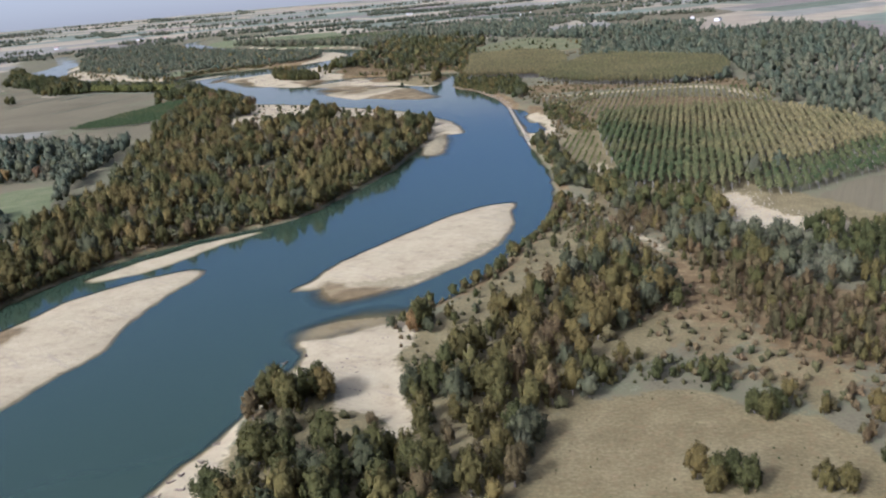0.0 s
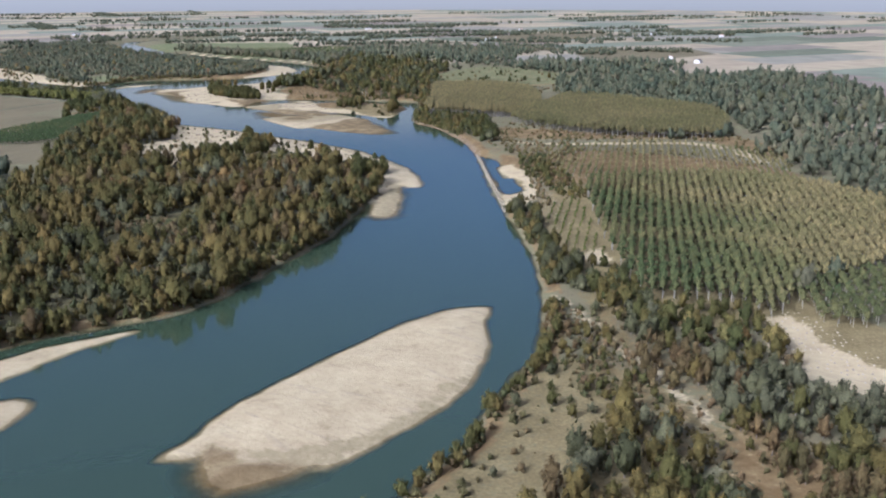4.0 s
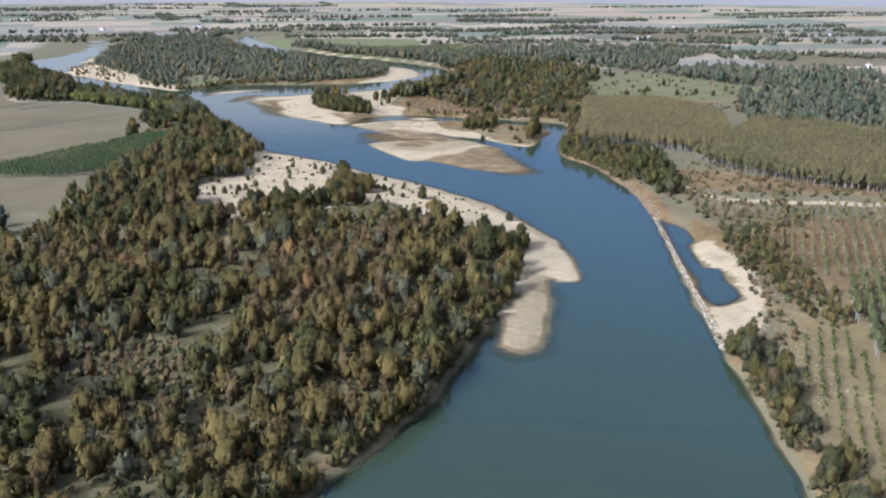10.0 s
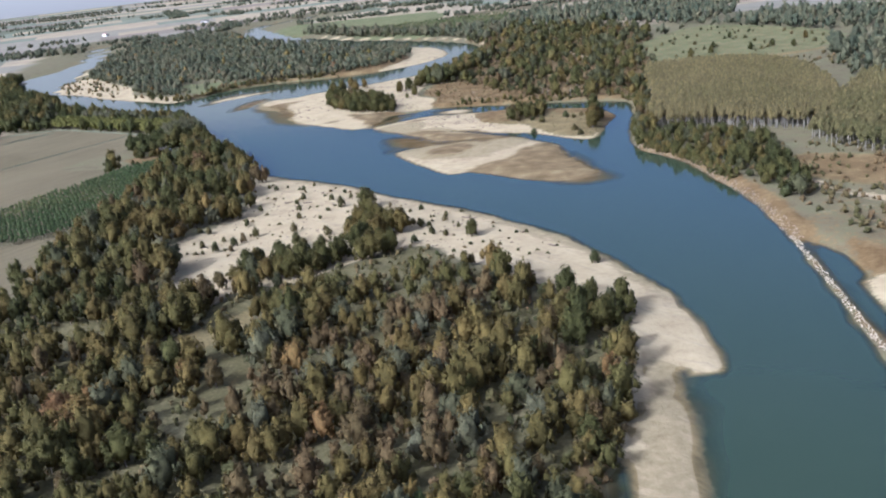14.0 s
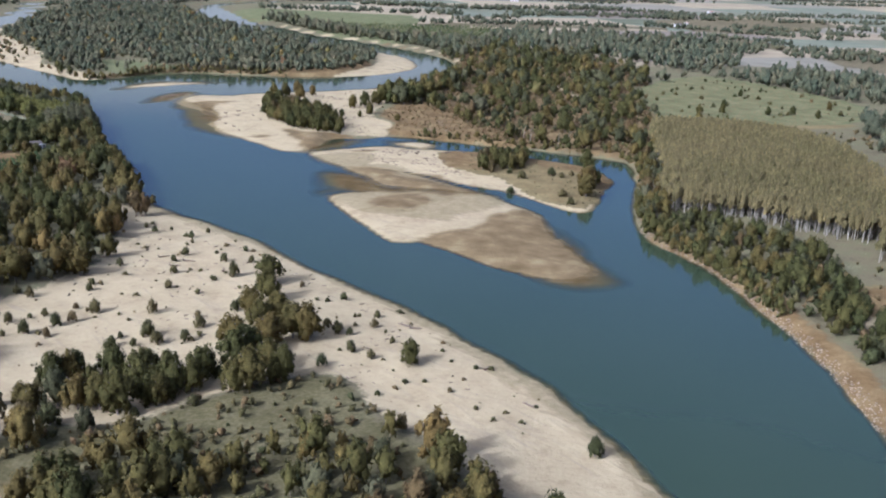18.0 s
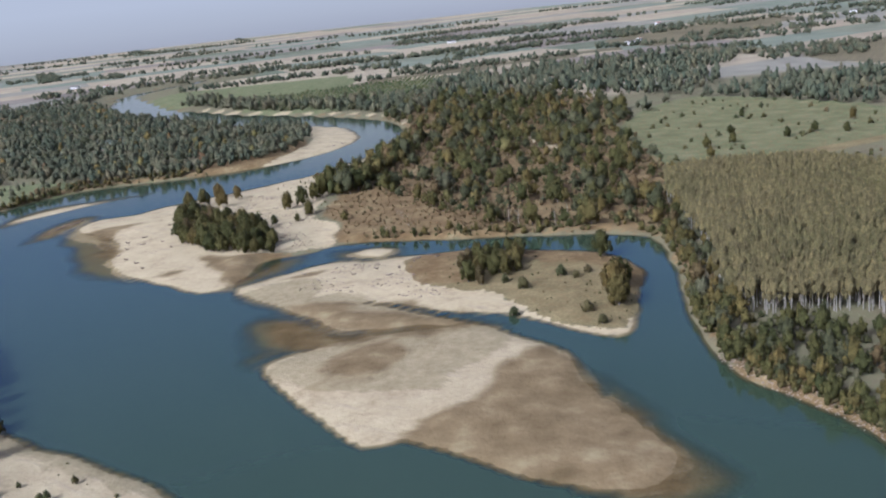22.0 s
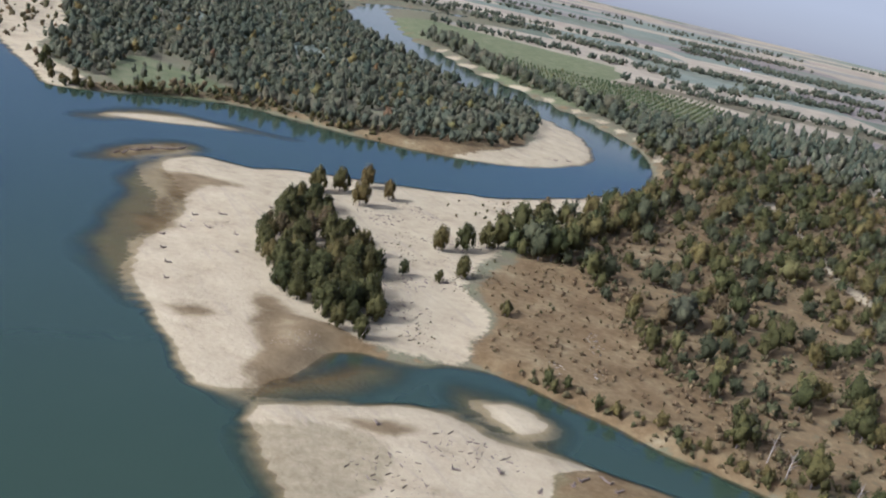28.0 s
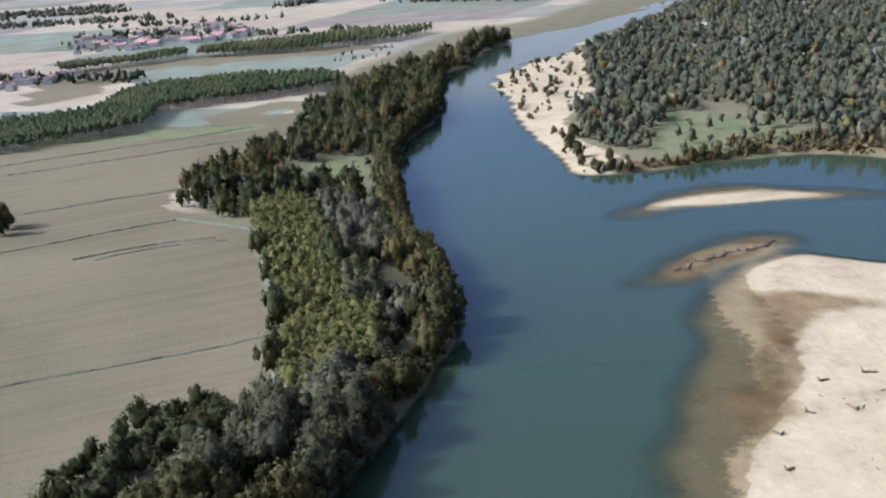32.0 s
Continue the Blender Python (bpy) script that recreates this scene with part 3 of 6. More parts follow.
def ground_material():
    n = Nodes("ground")
    big, mid, fine = n.noise(0.012, 3), n.noise(0.09, 5), n.noise(0.9, 5)
    speck = n.noise(0.35, 6, 0.7)
    base = n.ramp(n.math("ADD", n.math("MULTIPLY", mid, 0.6), n.math("MULTIPLY", fine, 0.4)),
                  [(0.32, (0.078, 0.064, 0.028)), (0.47, (0.136, 0.108, 0.052)), (0.58, (0.122, 0.108, 0.046)), (0.7, (0.210, 0.172, 0.096))])
    sandy = n.ramp(n.math("ADD", n.math("MULTIPLY", mid, 0.55), n.math("MULTIPLY", speck, 0.45)),
                   [(0.28, (0.196, 0.142, 0.066)), (0.45, (0.308, 0.232, 0.114)), (0.7, (0.390, 0.302, 0.154))])
    xyz = n.add("SeparateXYZ", {0: n.position()})
    flow = n.add("CombineXYZ", {"X": n.math("ADD", n.math("MULTIPLY", xyz.outputs["X"], 0.075), n.math("MULTIPLY", xyz.outputs["Y"], 0.085)),
                                "Y": n.math("SUBTRACT", n.math("MULTIPLY", xyz.outputs["Y"], 0.012), n.math("MULTIPLY", xyz.outputs["X"], 0.014))})
    sandy = n.mix(n.math("MULTIPLY", n.smooth(n.noise(1.1, 6, 0.7, flow.outputs[0], 2.0), 0.52, 0.70), 0.55), sandy, (0.230, 0.178, 0.102))
    soggy = n.ramp(mid, [(0.3, (0.098, 0.066, 0.025)), (0.55, (0.163, 0.112, 0.046)), (0.75, (0.24, 0.182, 0.082))])
    grassy = n.ramp(n.math("ADD", n.math("MULTIPLY", mid, 0.5), n.math("MULTIPLY", fine, 0.5)),
                    [(0.3, (0.074, 0.078, 0.028)), (0.47, (0.112, 0.112, 0.040)), (0.6, (0.150, 0.132, 0.056)), (0.7, (0.190, 0.152, 0.078))])
    rows = n.add("CombineXYZ", {"X": n.math("ADD", n.math("MULTIPLY", xyz.outputs["X"], 0.020), n.math("MULTIPLY", xyz.outputs["Y"], 0.010)),
                                "Y": n.math("SUBTRACT", n.math("MULTIPLY", xyz.outputs["Y"], 0.26), n.math("MULTIPLY", xyz.outputs["X"], 0.52))})
    drill = n.noise(0.6, 4, 0.6, rows.outputs[0])
    straw = n.ramp(n.math("ADD", n.math("MULTIPLY", big, 0.45), n.math("ADD", n.math("MULTIPLY", fine, 0.15), n.math("MULTIPLY", drill, 0.4))),
                   [(0.34, (0.081, 0.064, 0.028)), (0.46, (0.117, 0.092, 0.043)), (0.58, (0.142, 0.110, 0.052)), (0.68, (0.100, 0.086, 0.039))])
    earth = n.ramp(n.math("ADD", n.math("MULTIPLY", mid, 0.5), n.math("MULTIPLY", speck, 0.5)),
                   [(0.3, (0.072, 0.045, 0.016)), (0.46, (0.124, 0.078, 0.028)), (0.58, (0.168, 0.114, 0.044)), (0.7, (0.226, 0.170, 0.077))])
    col = n.mix(n.smooth(n.attr("plain"), 0.2, 0.8), base, plot_colour(n))
    parched = n.ramp(n.math("ADD", n.math("MULTIPLY", mid, 0.5), n.math("MULTIPLY", fine, 0.5)), [(0.3, (0.090, 0.068, 0.025)), (0.5, (0.150, 0.111, 0.042)), (0.7, (0.218, 0.165, 0.069))])
    leafy = n.ramp(n.math("ADD", n.math("MULTIPLY", mid, 0.5), n.math("MULTIPLY", fine, 0.5)), [(0.3, (0.054, 0.045, 0.016)), (0.5, (0.094, 0.077, 0.029)), (0.66, (0.156, 0.126, 0.056))])
    for name, c in (("field", straw), ("dry", parched), ("dull", leafy), ("green", grassy), ("brown", earth), ("sand", sandy)):
        edge = n.math("ADD", n.attr(name), n.math("MULTIPLY", n.math("SUBTRACT", speck, 0.5), 0.9))
        col = n.mix(n.smooth(edge, 0.38, 0.62), col, c)
    streak = n.noise(0.7, 7, 0.68, flow.outputs[0], 3.0)
    damp = n.math("ADD", n.attr("damp"), n.math("MULTIPLY", n.math("SUBTRACT", streak, 0.5), 1.5))
    col = n.mix(n.math("MULTIPLY", n.smooth(damp, 0.35, 0.6), 0.8), col, n.ramp(speck, [(0.3, (0.170, 0.126, 0.056)), (0.7, (0.260, 0.200, 0.094))]))
    drift = n.noise(0.035, 6, 0.62, None, 1.2)
    edge = n.math("ADD", n.attr("wet"), n.math("MULTIPLY", n.math("SUBTRACT", drift, 0.5), 1.2))
    col = n.mix(n.smooth(edge, 0.32, 0.75), col, soggy)
    z = n.add("SeparateXYZ", {0: n.position()}).outputs["Z"]
    low = n.smooth(n.math("ADD", z, n.math("MULTIPLY", n.math("SUBTRACT", mid, 0.5), 0.35)), 0.22, 0.0)
    col = n.mix(n.math("MULTIPLY", low, 0.12), col, soggy)
    ridges = n.math("MULTIPLY", n.noise(1.1, 5, 0.6, flow.outputs[0], 2.0), n.math("MULTIPLY", n.attr("sand"), 0.8))
    n.bump(n.math("ADD", n.math("ADD", fine, speck), ridges), 0.6, 0.35)
    return n.done(col, 0.95, 0.05)


def water_material():
    n = Nodes("river_water")
    swell = n.noise(0.02, 3)
    col = n.mix(swell, (0.026, 0.037, 0.017), (0.033, 0.044, 0.021))
    n.bump(n.math("ADD", n.math("MULTIPLY", n.noise(0.5, 4), 1.0), n.math("MULTIPLY", n.noise(0.05, 3), 2.0)), 0.35, 0.04)
    n.done(col, 0.10, 0.5)
    n.bsdf.inputs["IOR"].default_value = 1.333
    clear = n.add("BsdfTransparent", {"Color": (0.80, 0.78, 0.72)})
    mixer = n.add("MixShader")
    n.put(n.smooth(n.attr("depth"), 0.0, 0.8), mixer.inputs[0])
    n.put(clear.outputs[0], mixer.inputs[1]), n.put(n.bsdf.outputs[0], mixer.inputs[2])
    n.put(mixer.outputs[0], n.tree.nodes["Material Output"].inputs["Surface"])
    return n.mat


def quads(nx, ny):
    i = (np.arange(ny - 1)[:, None] * nx + np.arange(nx - 1)).ravel()
    return np.stack([i, i + 1, i + nx + 1, i + nx], -1)


far = np.clip((np.maximum(np.abs(GRID[:, 0] + 100) - 420, np.maximum(GRID[:, 1] - 1560, 150 - GRID[:, 1])) + 40 * ripple(GRID, 120.0)) / 60, 0, 1)
far = np.maximum(far, np.clip((-(GRID[:, 0] + 300) - 30) / 40, 0, 1) * (GRID[:, 1] < 1300))
far *= np.clip((-river_d - 60) / 30, 0, 1)
me = mesh_of("ground", np.column_stack([GRID, height]), quads(len(GX), len(GY)), ground_material(), True,
             sand=sand, field=field, green=green, brown=brown, wet=wet, dry=dry, dull=dull, damp=cover(DAMP, 6.0), plain=far)
ground = tagged(new("ground", me), "river plain with pale sand bars, dry scrub and stubble fields", "ground", kind="structure")

faces = quads(len(GX), len(GY))
faces = faces[(height[faces].min(1) < 0.25) & ((river_d[faces].max(1) > -12) | (pond_d[faces].max(1) > -4))]
used, faces = np.unique(faces, return_inverse=True)
me = mesh_of("water", np.column_stack([GRID[used], np.zeros(len(used))]), faces.reshape(-1, 4), water_material(), True, depth=np.clip(-height[used], 0, 3))
water = tagged(new("water", me), "calm green-blue river with shallow brown margins", "river", kind="structure")


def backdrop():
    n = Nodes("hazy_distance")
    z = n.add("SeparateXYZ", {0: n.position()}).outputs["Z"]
    # haze painted as a glowing gradient, paler with height
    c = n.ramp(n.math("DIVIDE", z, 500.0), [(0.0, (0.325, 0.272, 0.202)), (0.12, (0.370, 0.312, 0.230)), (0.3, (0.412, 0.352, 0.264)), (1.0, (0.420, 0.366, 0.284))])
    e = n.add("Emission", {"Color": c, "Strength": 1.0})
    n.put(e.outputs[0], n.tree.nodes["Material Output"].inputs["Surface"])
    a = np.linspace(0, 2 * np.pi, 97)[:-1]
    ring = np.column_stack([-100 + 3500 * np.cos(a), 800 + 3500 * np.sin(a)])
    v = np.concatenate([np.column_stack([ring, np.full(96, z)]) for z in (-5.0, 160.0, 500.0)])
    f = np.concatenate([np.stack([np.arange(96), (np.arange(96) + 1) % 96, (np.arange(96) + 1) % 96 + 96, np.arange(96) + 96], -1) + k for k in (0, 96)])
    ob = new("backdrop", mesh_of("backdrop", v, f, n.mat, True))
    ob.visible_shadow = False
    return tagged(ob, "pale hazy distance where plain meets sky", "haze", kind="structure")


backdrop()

# ---- trees ----


def leaf_material(name, stops, gloss=0.75):
    """Foliage whose hue follows each tree's own tint, with every leaf clump a little lighter or darker."""
    n = Nodes(name)
    own = n.math("MULTIPLY", n.math("SUBTRACT", n.add("ObjectInfo").outputs["Random"], 0.5), 0.22)
    t = n.math("ADD", n.attr("tint"), own, clamp=True)
    col = n.ramp(t, stops)
    leaf = n.add("NewGeometry").outputs["Random Per Island"]
    col = n.mix(1.0, col, n.ramp(leaf, [(0.0, (0.78, 0.79, 0.80)), (1.0, (1.22, 1.2, 1.14))]), "MULTIPLY")
    spray, dab = n.noise(1.6, 5, 0.65), n.noise(5.0, 3, 0.6)
    speckle = n.math("ADD", n.math("MULTIPLY", spray, 0.55), n.math("MULTIPLY", dab, 0.45))
    col = n.mix(1.0, col, n.ramp(speckle, [(0.36, (0.62, 0.64, 0.64)), (0.5, (1.02, 1.02, 1.02)), (0.64, (1.42, 1.40, 1.32))]), "MULTIPLY")
    n.bump(speckle, 0.7, 0.5)
    n.bsdf.inputs["Subsurface Weight"].default_value = 0.0
    out = n.done(col, gloss, 0.06)
    back = n.add("BsdfTranslucent", {"Color": col})
    mixer = n.add("MixShader", {0: 0.3})
    n.put(n.bsdf.outputs[0], mixer.inputs[1]), n.put(back.outputs[0], mixer.inputs[2])
    n.put(mixer.outputs[0], n.tree.nodes["Material Output"].inputs["Surface"])
    return out


LEAVES = {
    "russet": leaf_material("russet_foliage", [(0.0, (0.069, 0.056, 0.020)), (0.5, (0.088, 0.066, 0.023)), (1.0, (0.112, 0.073, 0.028))]),
    "broad": leaf_material("mixed_foliage", [(0.0, (0.050, 0.050, 0.014)), (0.3, (0.077, 0.066, 0.017)), (0.55, (0.103, 0.077, 0.020)), (0.8, (0.114, 0.080, 0.021)), (1.0, (0.125, 0.080, 0.024))]),
    "willow": leaf_material("silver_foliage", [(0.0, (0.058, 0.055, 0.021)), (0.5, (0.080, 0.073, 0.031)), (1.0, (0.114, 0.102, 0.051))]),
    "autumn": leaf_material("autumn_foliage", [(0.0, (0.125, 0.104, 0.030)), (0.4, (0.155, 0.108, 0.028)), (0.7, (0.160, 0.092, 0.030)), (1.0, (0.125, 0.075, 0.040))]),
    "poplar": leaf_material("poplar_foliage", [(0.0, (0.052, 0.066, 0.021)), (0.5, (0.106, 0.095, 0.031)), (1.0, (0.172, 0.132, 0.049))]),
    "sapling": leaf_material("young_poplar_foliage", [(0.0, (0.060, 0.069, 0.015)), (0.5, (0.086, 0.088, 0.019)), (1.0, (0.112, 0.102, 0.022))]),
    "bush": leaf_material("bush_foliage", [(0.0, (0.057, 0.058, 0.020)), (0.5, (0.096, 0.079, 0.027)), (1.0, (0.156, 0.102, 0.043))]),
}
# mixed foliage for distant woods, with haze painted in as greyer, paler colour
HAZED_LEAVES = leaf_material("hazed_foliage", [(0.0, (0.064, 0.069, 0.037)), (0.5, (0.092, 0.087, 0.043)), (1.0, (0.126, 0.104, 0.051))])
BARK = plain("bark", (0.16, 0.125, 0.09), 0.9, 0.35, 3.0)
PALE_BARK = plain("pale_bark", (0.21, 0.18, 0.125), 0.85, 0.3, 3.0)


def tube(p, q, r0, r1, sides=5):
    """A tapered limb from p to q: vertices and quads."""
    p, q = np.array(p, float), np.array(q, float)
    d = (q - p) / np.linalg.norm(q - p)
    u = np.cross(d, (0.3, 0.9, 0.2))
    u /= np.linalg.norm(u)
    w = np.cross(d, u)
    a = np.linspace(0, 2 * np.pi, sides + 1)[:-1, None]
    ring = np.cos(a) * u + np.sin(a) * w
    i = np.arange(sides)
    return np.concatenate([p + ring * r0, q + ring * r1]), np.stack([i, (i + 1) % sides, (i + 1) % sides + sides, i + sides], -1)


def joined(pieces):
    verts, faces, k = [], [], 0
    for v, f in pieces:
        verts.append(v), faces.append(f + k)
        k += len(v)
    return np.concatenate(verts), np.concatenate(faces)


def unit_blob():
    """The twelve corners and twenty faces of an icosahedron."""
    g = (1 + 5**0.5) / 2
    v = np.array([(-1, g, 0), (1, g, 0), (-1, -g, 0), (1, -g, 0), (0, -1, g), (0, 1, g), (0, -1, -g), (0, 1, -g), (g, 0, -1), (g, 0, 1), (-g, 0, -1), (-g, 0, 1)]) / (1 + g * g)**0.5
    f = np.array([(0, 11, 5), (0, 5, 1), (0, 1, 7), (0, 7, 10), (0, 10, 11), (1, 5, 9), (5, 11, 4), (11, 10, 2), (10, 7, 6), (7, 1, 8),
                  (3, 9, 4), (3, 4, 2), (3, 2, 6), (3, 6, 8), (3, 8, 9), (4, 9, 5), (2, 4, 11), (6, 2, 10), (8, 6, 7), (9, 8, 1)])
    return v, f


BLOB_V, BLOB_F = unit_blob()


OCTA_V = np.array([(1, 0, 0), (-1, 0, 0), (0, 1, 0), (0, -1, 0), (0, 0, 1), (0, 0, -1)], float)
OCTA_F = np.array([(0, 2, 4), (2, 1, 4), (1, 3, 4), (3, 0, 4), (2, 0, 5), (1, 2, 5), (3, 1, 5), (0, 3, 5)])


def crown(rng, lobes, leaves, leaf, shape):
    """A crown of unit height: a heart and rounded upright lobes round it, each clad in sprays of leaves. shape: base, width and top-heaviness of the crown."""
    base, width, top = shape
    tall = 1 - base
    middle = np.array([0, 0, base + 0.38 * tall])
    verts, faces, out, k = [], [], [], 0

    def lump(o, size, v, f, rough):
        nonlocal k
        turn = np.array((Euler((rng.normal() * 0.5, rng.normal() * 0.5, rng.uniform(0, 6.28)))).to_matrix())
        bv = v @ turn.T
        verts.append(o + bv * size * rng.uniform(1 - rough, 1 + rough, (len(v), 1)))
        away = (verts[-1] - middle) / (width, width, 0.55 * tall)
        out.append(bv * 0.5 + away * 0.7 + rng.normal(size=bv.shape) * 0.15)
        faces.append(f + k)
        k += len(v)

    def sprays(o, size, count):
        nonlocal k
        d = rng.normal(size=(count, 3)) + (o - middle) / (width, width, tall) * 0.9
        d[:, 2] += 0.25
        d /= np.linalg.norm(d, axis=1)[:, None]
        centre = o + d * size * rng.uniform(0.7, 1.25, (count, 1))
        nrm = d + rng.normal(size=(count, 3)) * 0.45
        nrm /= np.linalg.norm(nrm, axis=1)[:, None]
        side = np.cross(nrm, rng.normal(size=(count, 3)) * 0.5 + (0, 0, 0.9))
        side /= np.linalg.norm(side, axis=1)[:, None]
        axis = np.cross(side, nrm)
        q = leaf * rng.uniform(0.6, 1.4, (count, 1, 1))
        verts.append((centre[:, None] + np.stack([-side * 0.75 - axis * 0.9, side * 0.75 - axis * 0.7, axis * 1.8 + side * 0.2], 1) * q).reshape(-1, 3))
        away = (centre - middle) / (width, width, 0.55 * tall)
        out.append(np.repeat(d * 0.35 + away * 0.55 + nrm * 0.6, 3, 0))
        faces.append(k + 3 * np.arange(count)[:, None] + (0, 2, 1))
        k += 3 * count

    heart = np.array([width * 0.60, width * 0.60, 0.40 * tall])
    lump(np.array([0, 0, base + 0.46 * tall]), heart, BLOB_V if leaves else OCTA_V, BLOB_F if leaves else OCTA_F, 0.12)
    if leaves:
        sprays(np.array([0, 0, base + 0.46 * tall]), heart * 1.2, leaves * 2)
    for c in range(lobes):
        h = (c + rng.random()) / lobes
        prof = math.sin(math.pi * min(1, (h * 0.84 + 0.14)) ** top) ** 0.6
        a = c * 2.4 + rng.random() * 1.2
        rad = width * prof * rng.uniform(0.6, 0.9)
        s = width * rng.uniform(0.20, 0.34) * (1.35 if lobes < 8 else 1.0)
        size = np.array([s, s, min(s * rng.uniform(1.4, 2.4), 0.26 * tall)])
        o = np.array([rad * math.cos(a), rad * math.sin(a), base + tall * (0.14 + h * 0.68)])
        lump(o, size * (0.85 if leaves > 3 else 1.0), OCTA_V, OCTA_F, 0.25)
        if leaves:
            sprays(o, size, leaves)
    v, f, out = np.concatenate(verts), np.concatenate(faces), np.concatenate(out)
    return v, f, out / np.linalg.norm(out, axis=1)[:, None]


SHAPES = {"russet": (0.06, 0.27, 0.85), "broad": (0.03, 0.335, 0.82), "willow": (0.02, 0.39, 0.76), "autumn": (0.05, 0.34, 0.85), "poplar": (0.32, 0.17, 0.8), "sapling": (0.2, 0.2, 0.8), "bush": (0.0, 0.48, 0.62)}
rng = np.random.default_rng(7)
DETAIL = {"near": (16, 44, 0.028), "fine": (9, 19, 0.035), "mid": (8, 8, 0.044), "far": (5, 4, 0.058), "dot": (3, 0, 0.07)}
SLIM = {"near": (12, 24, 0.030), "fine": (7, 10, 0.036), "mid": (5, 6, 0.045), "far": (4, 3, 0.05), "dot": (3, 0, 0.06)}


def crown_for(kind, lod):
    n, leaves, leaf = (SLIM if kind in ("poplar", "sapling") or kind == "bush" and lod != "near" else DETAIL)[lod]
    return crown(rng, n, leaves, leaf, SHAPES[kind])


CROWNS = {(k, lod): [crown_for(k, lod) for _ in range(6)] for k in SHAPES for lod in DETAIL}


def limbs(rng, kind):
    if kind == "bush":
        return joined([tube((0, 0, -0.03), (0.2 * math.cos(a), 0.2 * math.sin(a), 0.5), 0.02, 0.008, 4) for a in (0.3, 2.2, 4.4)])
    if kind in ("poplar", "sapling"):
        return joined([tube((0, 0, -0.03), (0, 0, 0.75), 0.013, 0.005)])
    out = [tube((0, 0, -0.03), (0.02, 0.01, 0.35), 0.024, 0.017, 6), tube((0.02, 0.01, 0.35), (0, 0.02, 0.8), 0.017, 0.005)]
    for k in range(5):
        a, h = k * 1.9 + rng.random(), 0.2 + 0.1 * k
        out.append(tube((0.015, 0.01, h), (0.2 * math.cos(a), 0.2 * math.sin(a), h + 0.22), 0.010, 0.004, 4))
    return joined(out)


CROWN_MESH = {(k, i): mesh_of(k + "_crown", *CROWNS[k, "near"][i][:2], LEAVES[k], True, CROWNS[k, "near"][i][2], tint=np.full(len(CROWNS[k, "near"][i][0]), t))
              for k in SHAPES for i, t in enumerate((0.1, 0.2, 0.3, 0.42, 0.55, 0.74))}
LIMB_MESH = {k: mesh_of(k + "_limbs", *limbs(rng, k), PALE_BARK if k == "poplar" else BARK, True) for k in SHAPES}
TREE_NAMES = {"russet": ("broadleaf_tree", "tree"), "broad": ("broadleaf_tree", "tree"), "willow": ("willow_tree", "tree"), "autumn": ("autumn_tree", "tree"), "poplar": ("poplar_tree", "tree"), "sapling": ("poplar_tree", "tree"), "bush": ("bush", "bush")}


def tree(kind, x, y, h, label, group, variant=None, spread=1.0, z=None):
    """One tree or bush of height h: limbs and a leafy crown under an Empty at its foot."""
    name, category = TREE_NAMES[kind]
    ob = new(name)
    ob.empty_display_size = 0.5
    gz = float(ground_z(x, y)) if z is None else z
    w = h * spread * rng.uniform(0.88, 1.12)
    ob.matrix_basis = Matrix.LocRotScale((x, y, gz - 0.05), Euler((rng.normal() * 0.03, rng.normal() * 0.03, rng.uniform(0, 6.28))), (w, w, h))
    tagged(ob, label, category, group)
    v = int(rng.integers(6)) if variant is None else variant
    for part_name, me in (("trunk" if kind != "bush" else "stems", LIMB_MESH[kind]), ("crown", CROWN_MESH[kind, v])):
        p = new(part_name, me)
        p.parent = ob
    return ob


